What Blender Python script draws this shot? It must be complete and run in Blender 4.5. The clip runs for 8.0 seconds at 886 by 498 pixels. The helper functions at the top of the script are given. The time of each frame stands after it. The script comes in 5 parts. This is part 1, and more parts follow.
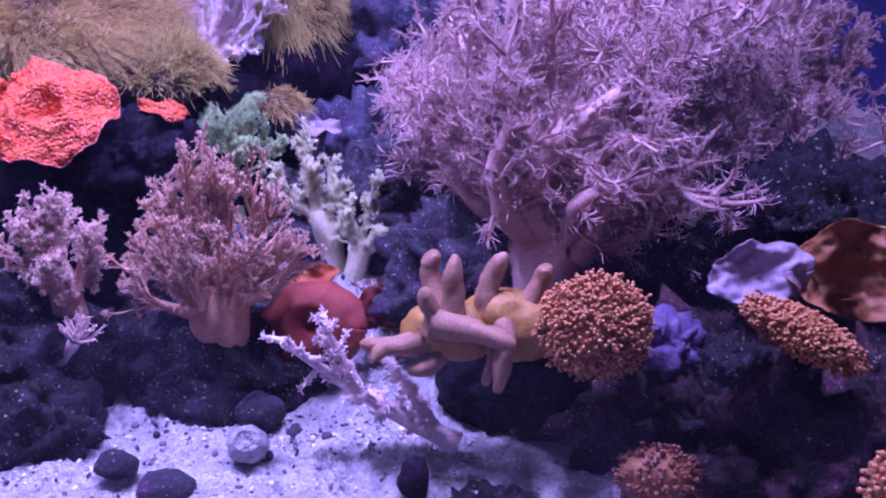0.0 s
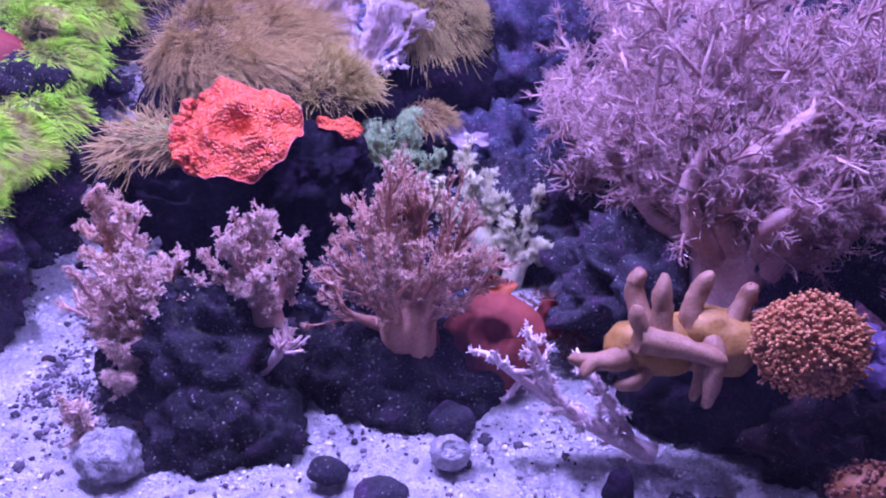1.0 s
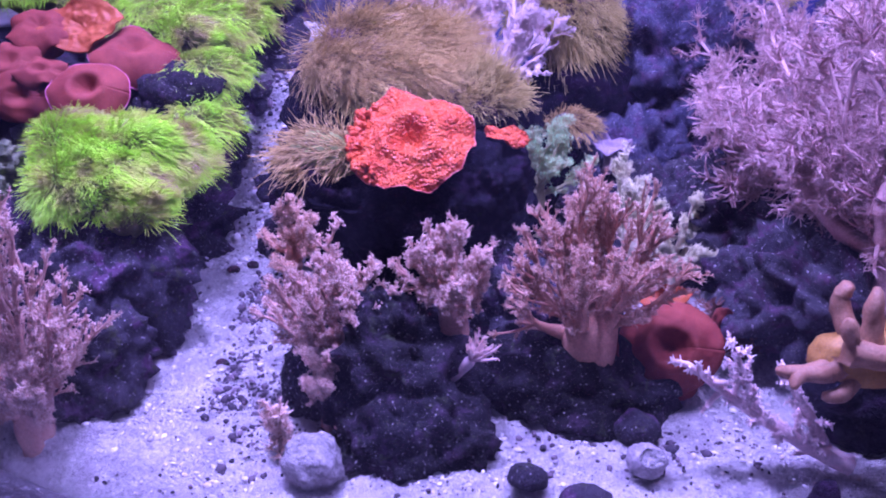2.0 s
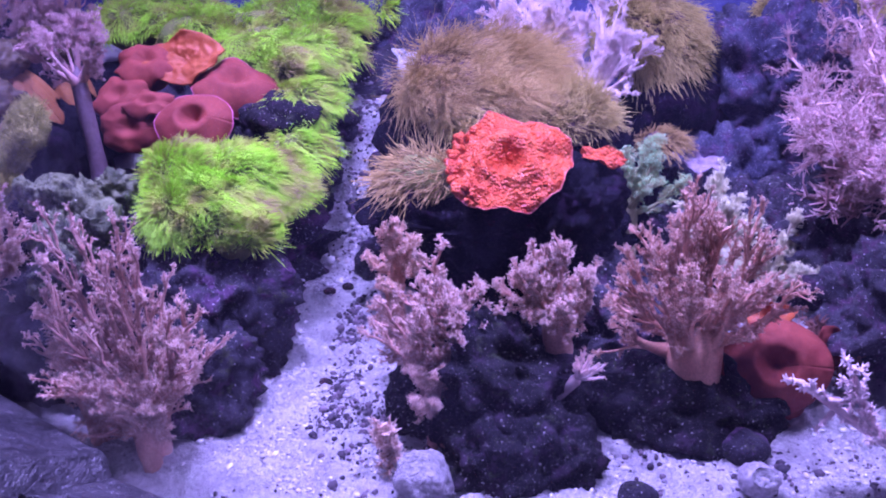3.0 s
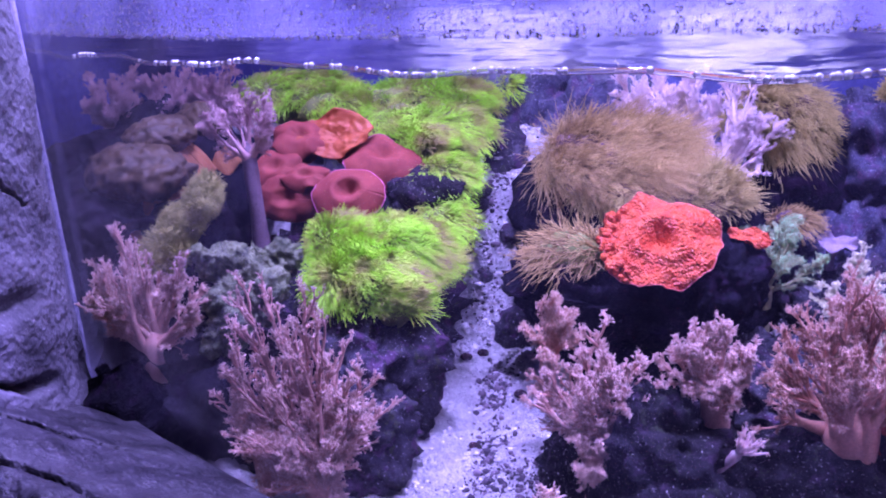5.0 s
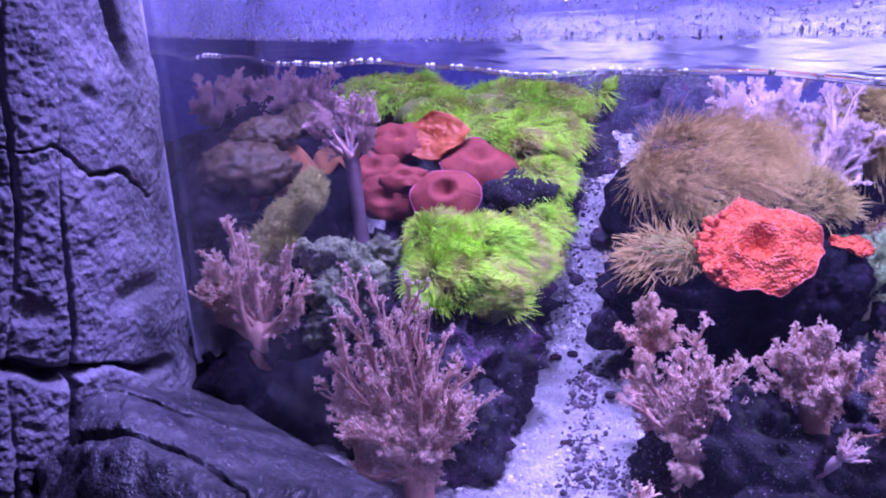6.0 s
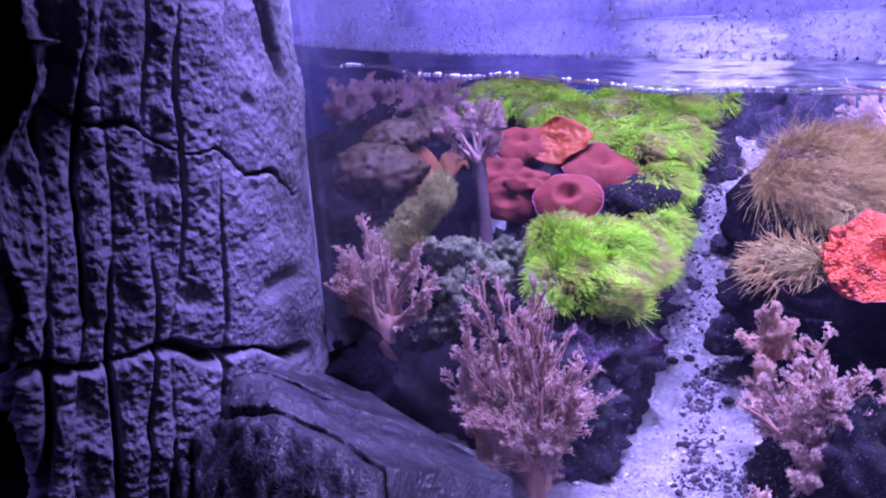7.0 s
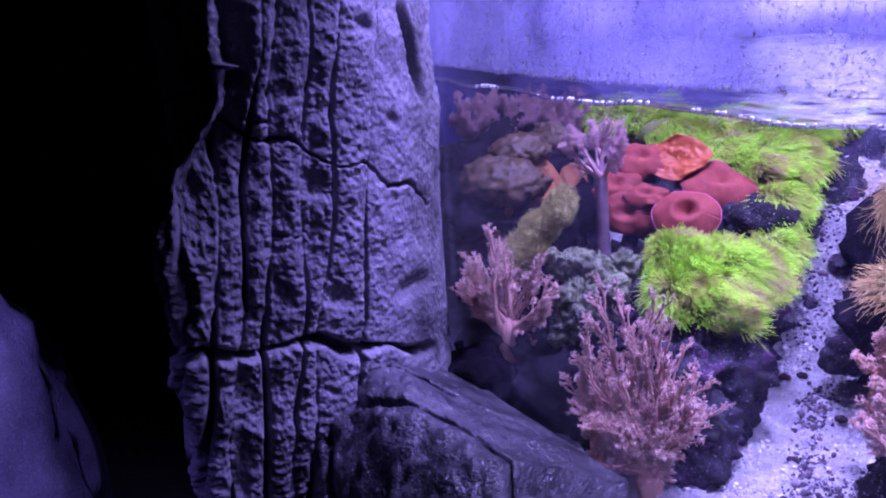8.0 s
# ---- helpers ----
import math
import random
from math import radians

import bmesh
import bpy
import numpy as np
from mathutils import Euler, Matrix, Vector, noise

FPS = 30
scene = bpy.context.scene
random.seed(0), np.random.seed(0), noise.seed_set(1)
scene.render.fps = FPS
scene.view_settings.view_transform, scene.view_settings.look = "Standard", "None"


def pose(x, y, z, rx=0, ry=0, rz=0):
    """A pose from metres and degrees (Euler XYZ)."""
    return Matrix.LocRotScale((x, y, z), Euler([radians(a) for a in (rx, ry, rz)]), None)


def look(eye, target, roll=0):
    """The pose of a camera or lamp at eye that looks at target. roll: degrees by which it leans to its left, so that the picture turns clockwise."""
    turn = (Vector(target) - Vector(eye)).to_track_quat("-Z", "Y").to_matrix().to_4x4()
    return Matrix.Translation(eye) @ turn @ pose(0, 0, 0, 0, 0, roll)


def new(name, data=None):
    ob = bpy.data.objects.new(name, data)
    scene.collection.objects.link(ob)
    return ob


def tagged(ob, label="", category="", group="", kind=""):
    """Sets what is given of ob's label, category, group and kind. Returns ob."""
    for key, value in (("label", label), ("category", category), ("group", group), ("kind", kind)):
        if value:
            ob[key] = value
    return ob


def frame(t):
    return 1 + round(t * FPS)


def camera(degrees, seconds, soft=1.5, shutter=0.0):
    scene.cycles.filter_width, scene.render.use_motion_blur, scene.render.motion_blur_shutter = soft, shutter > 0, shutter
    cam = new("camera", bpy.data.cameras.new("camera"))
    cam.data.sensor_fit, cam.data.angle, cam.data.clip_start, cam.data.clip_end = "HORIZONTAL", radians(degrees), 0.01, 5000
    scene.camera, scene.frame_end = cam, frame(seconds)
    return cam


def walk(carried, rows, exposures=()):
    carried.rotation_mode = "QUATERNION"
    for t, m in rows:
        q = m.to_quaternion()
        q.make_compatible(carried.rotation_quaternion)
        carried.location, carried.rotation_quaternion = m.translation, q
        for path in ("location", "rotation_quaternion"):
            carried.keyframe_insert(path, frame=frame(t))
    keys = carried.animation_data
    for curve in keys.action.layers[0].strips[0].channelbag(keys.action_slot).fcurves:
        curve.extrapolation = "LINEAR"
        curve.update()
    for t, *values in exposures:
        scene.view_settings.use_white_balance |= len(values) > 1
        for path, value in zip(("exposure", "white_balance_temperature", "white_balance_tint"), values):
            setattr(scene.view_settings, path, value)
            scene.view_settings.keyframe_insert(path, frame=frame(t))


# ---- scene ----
cam = camera(55.1, 8.0, soft=2.0)
METRES, EYE, TILT, LEAN, TURN = 0.8, 0.57, -23.4, 0.0, 0.0
PATH = [
    (0, (0.132, 0.165, 0.583), (-0.047, 1.994, -0.207), 0.4),
    (0.5, (0.041, 0.145, 0.603), (-0.192, 1.966, -0.192), -0.3),
    (1, (-0.04, 0.124, 0.615), (-0.314, 1.938, -0.18), -0.5),
    (1.5, (-0.132, 0.106, 0.623), (-0.455, 1.909, -0.178), -0.8),
    (1.7, (-0.178, 0.098, 0.634), (-0.504, 1.895, -0.182), -0.9),
    (3, (-0.276, 0.056, 0.654), (-0.761, 1.841, -0.106), -3.6),
    (3.5, (-0.312, 0.045, 0.66), (-0.831, 1.832, -0.073), -3.9),
    (4, (-0.337, 0.003, 0.681), (-0.864, 1.8, -0.02), -3.6),
    (4.2, (-0.341, 0.003, 0.69), (-0.882, 1.799, -0.003), -3.9),
    (5.3, (-0.416, -0.055, 0.709), (-1.072, 1.734, 0.101), -3.3),
    (5.5, (-0.42, -0.063, 0.705), (-1.111, 1.715, 0.104), -3.4),
    (6, (-0.429, -0.088, 0.706), (-1.195, 1.66, 0.108), -3.4),
    (6.5, (-0.43, -0.121, 0.721), (-1.3, 1.579, 0.126), -3.4),
    (7, (-0.43, -0.153, 0.733), (-1.417, 1.482, 0.142), -3.9),
    (7.5, (-0.426, -0.194, 0.75), (-1.505, 1.386, 0.169), -4.1),
    (8, (-0.416, -0.248, 0.777), (-1.599, 1.259, 0.202), -3.8),
]
walk(cam, [(t, look(eye, target, roll)) for t, eye, target, roll in PATH])

LAMP_Z = 1.55
LAMPS = [(-1.15, 1.28, -1.12, 1.22, 11.0), (-0.68, 1.05, -0.70, 1.03, 20.5), (-0.10, 1.05, -0.12, 1.05, 12.0), (0.35, 1.12, 0.3, 1.10, 9.5)]
WASHERS = ((-1.45, 0.8, (0.5, 0.45, 1.0)), (-0.90, 3.6, (0.9, 0.85, 1.0)), (-0.40, 4.4, (1.0, 0.96, 0.90)), (0.2, 1.0, (0.5, 0.45, 1.0)))

# ---- light ----
world = bpy.data.worlds.new("dark_hall")
scene.world = world
world.use_nodes = True
world.node_tree.nodes["Background"].inputs[0].default_value = (0.06, 0.05, 0.16, 1)
world.node_tree.nodes["Background"].inputs[1].default_value = 0.25


def area_lamp(eye, target, sx, sy, watts, color):
    data = bpy.data.lights.new("lamp", "AREA")
    data.spread = radians(110)
    data.shape, data.size, data.size_y, data.energy, data.color = "RECTANGLE", sx, sy, watts, color
    ob = new("lamp", data)
    ob.matrix_world = look(eye, target)
    return ob


ACTINIC = (0.45, 0.385, 1.20)
for lx, ly, tx, ty, watts in LAMPS:
    area_lamp((lx, ly, LAMP_Z), (tx, ty, 0.1), 0.26, 0.10, watts, ACTINIC)

for wx_, watts, tint in WASHERS:
    area_lamp((wx_, 1.86, 1.02), (wx_, 2.06, 0.82), 0.12, 0.04, watts, tint)

# the hall's blue ceiling spot, which rakes the rockwork beside the tank
spot = bpy.data.lights.new("hall_spot", "SPOT")
spot.energy, spot.color, spot.spot_size, spot.spot_blend, spot.shadow_soft_size = 300, (0.33, 0.25, 1.0), radians(31), 1.0, 0.012
new("hall_spot", spot).matrix_world = look((-0.60, 1.03, 2.05), (-1.28, 0.89, 0.42))
spot = bpy.data.lights.new("hall_spot", "SPOT")
spot.energy, spot.color, spot.spot_size, spot.spot_blend, spot.shadow_soft_size = 420, (0.26, 0.20, 1.0), radians(20), 0.8, 0.03
new("hall_spot", spot).matrix_world = look((-1.0, -1.1, 2.2), (-1.76, 0.20, 0.12))

# ---- materials ----


def nodes_of(name):
    m = bpy.data.materials.new(name)
    m.use_nodes = True
    nt = m.node_tree
    return m, nt, nt.nodes["Principled BSDF"]


def ramp(nt, source, stops):
    r = nt.nodes.new("ShaderNodeValToRGB")
    els = r.color_ramp.elements
    while len(els) < len(stops):
        els.new(0.5)
    for e, (p, c) in zip(els, stops):
        e.position, e.color = p, (*c, 1)
    nt.links.new(source, r.inputs[0])
    return r.outputs[0]


def noise_tex(nt, scale, detail=4, rough=0.6, kind="noise"):
    co = nt.nodes.new("ShaderNodeNewGeometry")
    if kind == "noise":
        n = nt.nodes.new("ShaderNodeTexNoise")
        n.inputs["Detail"].default_value, n.inputs["Roughness"].default_value = detail, rough
    else:
        n = nt.nodes.new("ShaderNodeTexVoronoi")
    n.inputs["Scale"].default_value = scale
    nt.links.new(co.outputs["Position"], n.inputs["Vector"])
    return n.outputs[0]


def mixed(nt, fac, a, b, mode="MIX"):
    m = nt.nodes.new("ShaderNodeMix")
    m.data_type, m.blend_type = "RGBA", mode
    for sock, v in ((m.inputs[0], fac), (m.inputs[6], a), (m.inputs[7], b)):
        if isinstance(v, (int, float)):
            sock.default_value = v
        elif isinstance(v, tuple):
            sock.default_value = (*v, 1)
        else:
            nt.links.new(v, sock)
    return m.outputs[2]


def surface(name, c1, c2, scale=30.0, fine=220.0, rough=0.6, bump=0.3, dist=0.002, speck=None, sss=0.0, along=None, cells=0.0, tip_from=0.15, patch=None):
    """Two-scale mottled surface. speck: colour of scattered flecks. along: colour of the tips of strands."""
    m, nt, b = nodes_of(name)
    big = ramp(nt, noise_tex(nt, scale), [(0.35, c1), (0.68, c2)])
    small = noise_tex(nt, fine, 3)
    tone = ramp(nt, small, [(0.3, (0.72, 0.72, 0.72)), (0.7, (1.12, 1.12, 1.12))])
    col = mixed(nt, 1.0, big, tone, "MULTIPLY")
    if patch:
        f = ramp(nt, noise_tex(nt, scale * 0.7, 5, 0.7), [(0.52, (0, 0, 0)), (0.62, (1, 1, 1))])
        col = mixed(nt, f, col, patch)
    if speck:
        f = ramp(nt, noise_tex(nt, fine * 0.9, 3), [(0.62, (0, 0, 0)), (0.69, (1, 1, 1))])
        col = mixed(nt, f, col, speck)
    if along:
        at = nt.nodes.new("ShaderNodeAttribute")
        at.attribute_name = "along"
        f = ramp(nt, at.outputs["Fac"], [(tip_from, (0, 0, 0)), (0.9, (1, 1, 1))])
        col = mixed(nt, f, col, along if isinstance(along, tuple) else along(nt))
    nt.links.new(col, b.inputs["Base Color"])
    b.inputs["Roughness"].default_value = rough
    if sss:
        b.inputs["Subsurface Weight"].default_value = sss
        b.inputs["Subsurface Radius"].default_value = (0.006, 0.003, 0.003)
    if bump:
        bp = nt.nodes.new("ShaderNodeBump")
        bp.inputs["Strength"].default_value, bp.inputs["Distance"].default_value = bump, dist
        if cells:
            v = noise_tex(nt, cells, kind="cells")
            bp.invert = True
            nt.links.new(v, bp.inputs["Height"])
        else:
            nt.links.new(small, bp.inputs["Height"])
        last = bp
        if dist >= 0.004 and not cells:
            last = nt.nodes.new("ShaderNodeBump")
            last.inputs["Strength"].default_value, last.inputs["Distance"].default_value = bump, dist * 2.6
            nt.links.new(noise_tex(nt, fine * 0.3, 5, 0.7), last.inputs["Height"])
            nt.links.new(bp.outputs[0], last.inputs["Normal"])
        nt.links.new(last.outputs[0], b.inputs["Normal"])
    return m


def rock_surface(name, c1, c2, crust, algae, fleck, scale=24.0, flecks=1.0, gloss=0.25):
    """Live rock: two base tones, crusts of coralline and algae with soft edges, pale flecks, pits at two scales."""
    m, nt, b = nodes_of(name)
    col = ramp(nt, noise_tex(nt, scale, 6, 0.7), [(0.36, c1), (0.66, c2)])
    f = ramp(nt, noise_tex(nt, scale * 0.8, 7, 0.72), [(0.53, (0, 0, 0)), (0.60, (1, 1, 1))])
    col = mixed(nt, f, col, crust)
    f = ramp(nt, noise_tex(nt, scale * 1.7, 6, 0.75), [(0.57, (0, 0, 0)), (0.64, (1, 1, 1))])
    col = mixed(nt, f, col, algae)
    tone = ramp(nt, noise_tex(nt, 190, 4, 0.7), [(0.3, (0.45, 0.45, 0.45)), (0.7, (1.35, 1.35, 1.35))])
    col = mixed(nt, 1.0, col, tone, "MULTIPLY")
    f = ramp(nt, noise_tex(nt, 210, 3, 0.6), [(0.64, (0, 0, 0)), (0.69, (flecks, flecks, flecks))])
    col = mixed(nt, f, col, fleck)
    nt.links.new(col, b.inputs["Base Color"])
    b.inputs["Roughness"].default_value = 0.7
    b.inputs["Specular IOR Level"].default_value = gloss
    last = None
    for sc, dist, strength in ((70, 0.012, 0.8), (240, 0.004, 0.8)):
        bp = nt.nodes.new("ShaderNodeBump")
        bp.inputs["Strength"].default_value, bp.inputs["Distance"].default_value = strength, dist
        nt.links.new(noise_tex(nt, sc, 5, 0.72), bp.inputs["Height"])
        if last:
            nt.links.new(last.outputs[0], bp.inputs["Normal"])
        last = bp
    nt.links.new(last.outputs[0], b.inputs["Normal"])
    return m


def grain_surface(name, stops, rough=0.85):
    """Loose grains, each of its own tone."""
    m, nt, b = nodes_of(name)
    g = nt.nodes.new("ShaderNodeNewGeometry")
    col = ramp(nt, g.outputs["Random Per Island"], stops)
    tone = ramp(nt, noise_tex(nt, 400, 3), [(0.3, (0.75, 0.75, 0.75)), (0.7, (1.08, 1.08, 1.08))])
    nt.links.new(mixed(nt, 1.0, col, tone, "MULTIPLY"), b.inputs["Base Color"])
    b.inputs["Roughness"].default_value = rough
    return m


def patchy_green(nt):
    f = noise_tex(nt, 14.0, 3)
    return ramp(nt, f, [(0.35, (0.42, 0.30, 0.14)), (0.43, (0.50, 0.55, 0.10)), (0.53, (0.50, 0.95, 0.05)), (0.75, (0.62, 1.0, 0.14))])


M_SAND = surface("coral_sand", (0.58, 0.54, 0.57), (0.94, 0.92, 0.91), 26, 260, 0.9, 1.0, 0.008, speck=(0.26, 0.21, 0.28), patch=(0.62, 0.57, 0.62))
M_ROCK = rock_surface("live_rock", (0.016, 0.014, 0.026), (0.060, 0.052, 0.075), (0.11, 0.05, 0.12), (0.055, 0.062, 0.035), (0.42, 0.40, 0.44))
# near-black: the shade under the ledge and finger coral is put into this colour
M_DARK = rock_surface("dark_shaded_rock", (0.004, 0.0035, 0.008), (0.014, 0.011, 0.022), (0.024, 0.011, 0.030), (0.012, 0.012, 0.010), (0.14, 0.13, 0.17), flecks=0.5, gloss=0.10)
M_MAROON = rock_surface("encrusted_rock", (0.014, 0.008, 0.014), (0.060, 0.026, 0.036), (0.15, 0.05, 0.075), (0.045, 0.055, 0.038), (0.42, 0.38, 0.36), 30)
M_GREENROCK = rock_surface("algae_rock", (0.007, 0.006, 0.010), (0.026, 0.023, 0.030), (0.050, 0.030, 0.055), (0.050, 0.062, 0.036), (0.45, 0.43, 0.42), 34, gloss=0.15)
# back rocks: the blue haze of deep water is put into this colour
M_HAZEROCK = rock_surface("haze_blue_rock", (0.045, 0.045, 0.095), (0.16, 0.155, 0.25), (0.16, 0.10, 0.20), (0.22, 0.22, 0.29), (0.50, 0.48, 0.60), 20)
M_RUBBLE = rock_surface("lilac_grey_rubble_rock", (0.024, 0.022, 0.036), (0.10, 0.092, 0.12), (0.10, 0.05, 0.10), (0.17, 0.17, 0.18), (0.60, 0.57, 0.62), 34)
M_DUSKY = surface("dusky_pink_polyps", (0.36, 0.19, 0.19), (0.52, 0.30, 0.28), 60, 400, 0.6, 0, along=(0.60, 0.40, 0.40))
M_BONE = surface("pale_coral_skeleton", (0.075, 0.095, 0.045), (0.28, 0.31, 0.16), 30, 160, 0.7, 0.9, 0.006, patch=(0.04, 0.045, 0.04))
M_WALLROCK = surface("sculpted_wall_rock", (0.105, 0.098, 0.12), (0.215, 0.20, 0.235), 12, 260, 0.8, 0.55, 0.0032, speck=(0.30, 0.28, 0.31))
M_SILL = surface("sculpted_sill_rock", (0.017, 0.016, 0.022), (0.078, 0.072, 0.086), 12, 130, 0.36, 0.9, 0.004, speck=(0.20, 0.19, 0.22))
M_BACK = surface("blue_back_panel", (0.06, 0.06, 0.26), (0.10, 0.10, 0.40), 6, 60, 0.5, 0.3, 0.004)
# lighter than the panel below: the violet lamp glow is put into its colour
M_BACKTOP = surface("violet_lit_panel", (0.12, 0.1, 0.4), (0.32, 0.29, 0.62), 5, 60, 0.4, 0.3, 0.004)
M_HALL = surface("dark_hall_paint", (0.030, 0.030, 0.040), (0.050, 0.048, 0.062), 2, 40, 0.9, 0.2, 0.004)
M_KENYA = surface("rosy_brown_coral_flesh", (0.50, 0.245, 0.165), (0.66, 0.36, 0.245), 30, 300, 0.6, 0.2, 0.001, sss=0.15)
M_KENYA_TIP = surface("rosy_brown_polyps", (0.552, 0.285, 0.184), (0.736, 0.432, 0.304), 60, 400, 0.6, 0, along=(0.846, 0.644, 0.506), tip_from=0.4)
M_PINK = surface("dusty_pink_coral_flesh", (0.54, 0.30, 0.235), (0.70, 0.43, 0.34), 30, 300, 0.6, 0.2, 0.001, sss=0.15)
M_PINK_TIP = surface("dusty_pink_polyps", (0.58, 0.33, 0.25), (0.74, 0.47, 0.37), 60, 400, 0.6, 0, along=(0.88, 0.69, 0.58), tip_from=0.3)
M_CREAM = surface("cream_coral_flesh", (0.70, 0.66, 0.44), (0.84, 0.80, 0.56), 30, 300, 0.6, 0.2, 0.001, sss=0.15)
M_CREAM_TIP = surface("cream_polyps", (0.74, 0.72, 0.42), (0.90, 0.87, 0.54), 60, 400, 0.6, 0, along=(0.96, 0.95, 0.68))
M_MINT = surface("olive_coral_flesh", (0.5, 0.5, 0.26), (0.62, 0.64, 0.34), 30, 300, 0.6, 0.2, 0.001)
M_MINT_TIP = surface("mint_polyps", (0.54, 0.54, 0.28), (0.66, 0.7, 0.36), 60, 400, 0.6, 0, along=(0.45, 1.0, 0.5), tip_from=0.55)
M_LEATHER = surface("mauve_leather_coral", (0.50, 0.29, 0.275), (0.66, 0.43, 0.40), 24, 300, 0.55, 0.25, 0.001, sss=0.15)
M_LEATHER_TIP = surface("mauve_leather_tentacles", (0.44, 0.238, 0.235), (0.62, 0.37, 0.355), 20, 300, 0.6, 0, along=(0.70, 0.48, 0.46))
M_PALE = surface("pale_lilac_coral_flesh", (0.76, 0.56, 0.58), (0.88, 0.7, 0.7), 24, 300, 0.55, 0.2, 0.001, sss=0.15)
M_PALE_TIP = surface("pale_lilac_polyps", (0.8, 0.58, 0.6), (0.92, 0.72, 0.72), 60, 400, 0.6, 0, along=(0.96, 0.82, 0.82))
M_ORANGE = surface("orange_mushroom_flesh", (0.52, 0.050, 0.012), (0.76, 0.145, 0.045), 40, 300, 0.45, 0.9, 0.004, cells=240, sss=0.1)
M_RED = surface("brick_red_mushroom_flesh", (0.19, 0.022, 0.016), (0.30, 0.055, 0.036), 25, 420, 0.8, 0.4, 0.0015, sss=0.1)
M_REDOR = surface("rust_orange_mushroom_flesh", (0.34, 0.06, 0.015), (0.44, 0.11, 0.03), 25, 420, 0.6, 0.4, 0.0015)
M_ORIM = surface("salmon_mushroom_rim", (0.80, 0.16, 0.14), (0.92, 0.30, 0.26), 60, 400, 0.5, 0.4, 0.001)
M_RIM = surface("magenta_mushroom_rim", (0.55, 0.10, 0.22), (0.75, 0.20, 0.36), 60, 400, 0.5, 0)
M_BROWNL = surface("brown_leather_coral", (0.045, 0.026, 0.008), (0.095, 0.058, 0.020), 30, 300, 0.6, 0.6, 0.002, speck=(0.20, 0.15, 0.08))
M_FINGER = surface("tan_finger_coral", (0.30, 0.14, 0.075), (0.46, 0.26, 0.16), 22, 320, 0.6, 0.5, 0.0018, sss=0.1)
M_YELLOW = surface("yellow_brown_coral_flesh", (0.34, 0.16, 0.03), (0.5, 0.27, 0.07), 20, 320, 0.6, 0.3, 0.001)
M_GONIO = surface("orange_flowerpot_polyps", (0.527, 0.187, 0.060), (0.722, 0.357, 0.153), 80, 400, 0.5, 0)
# redder copy of the polyps above, with shade near the sand put in
M_GONIO_SHADED = surface("shaded_rusty_polyps", (0.17, 0.05, 0.028), (0.27, 0.10, 0.05), 80, 400, 0.5, 0)
M_LILAC = surface("lilac_leather_plate", (0.306, 0.234, 0.306), (0.432, 0.342, 0.414), 20, 300, 0.6, 0.2, 0.001)
M_RUST = surface("rust_leather_plate", (0.300, 0.105, 0.038), (0.435, 0.180, 0.068), 16, 300, 0.6, 0.4, 0.0015)
M_PURPLE = surface("purple_coralline_crust", (0.078, 0.042, 0.132), (0.180, 0.108, 0.252), 30, 200, 0.7, 0.6, 0.003)
M_GRASS = surface("green_star_polyps", (0.36, 0.46, 0.07), (0.46, 0.42, 0.13), 20, 300, 0.6, 0, along=patchy_green)
M_STRAW = surface("straw_brown_star_polyps", (0.10, 0.054, 0.014), (0.25, 0.15, 0.042), 14, 300, 0.6, 0, along=(0.62, 0.45, 0.16), tip_from=0.3)
M_STRAWPALE = surface("pale_straw_star_polyps", (0.14, 0.09, 0.030), (0.28, 0.20, 0.07), 14, 300, 0.6, 0, along=(0.70, 0.58, 0.20), tip_from=0.25)
M_GREENMAT = surface("olive_polyp_mat", (0.16, 0.20, 0.05), (0.28, 0.30, 0.08), 30, 200, 0.8, 0.5, 0.003)
M_MAT = surface("purple_polyp_mat", (0.10, 0.06, 0.09), (0.20, 0.11, 0.14), 30, 200, 0.8, 0.5, 0.003)
M_YELGREEN = surface("yellow_green_coral", (0.30, 0.28, 0.07), (0.43, 0.41, 0.13), 30, 250, 0.7, 0.7, 0.003)
M_BLUETRUNK = surface("blue_violet_trunk", (0.12, 0.075, 0.09), (0.21, 0.14, 0.18), 24, 300, 0.6, 0.2, 0.001)
M_CRUST = surface("crusted_shell", (0.26, 0.25, 0.26), (0.55, 0.52, 0.54), 50, 200, 0.8, 1.0, 0.005, speck=(0.62, 0.58, 0.60))
M_SHELL = surface("grey_shell", (0.22, 0.20, 0.24), (0.46, 0.42, 0.45), 60, 240, 0.5, 0.4, 0.001)
M_WEED = surface("green_weed", (0.03, 0.16, 0.06), (0.06, 0.30, 0.12), 50, 300, 0.6, 0)
M_BRICKALG = surface("brick_red_algae", (0.20, 0.08, 0.06), (0.32, 0.15, 0.11), 50, 300, 0.6, 0)
M_GRAVEL = grain_surface("dark_gravel", [(0.0, (0.03, 0.025, 0.04)), (0.6, (0.10, 0.075, 0.10)), (1.0, (0.26, 0.20, 0.24))])
M_PEBBLE = grain_surface("pale_rubble", [(0.0, (0.30, 0.27, 0.32)), (0.35, (0.66, 0.62, 0.66)), (0.8, (0.93, 0.91, 0.92)), (1.0, (0.60, 0.50, 0.46))])
M_SEAM = surface("cloudy_sealant", (0.22, 0.21, 0.30), (0.42, 0.40, 0.52), 30, 200, 0.35, 0.5, 0.002)
M_TRIM = surface("black_silicone", (0.02, 0.02, 0.03), (0.05, 0.05, 0.07), 20, 200, 0.5, 0.2, 0.001)


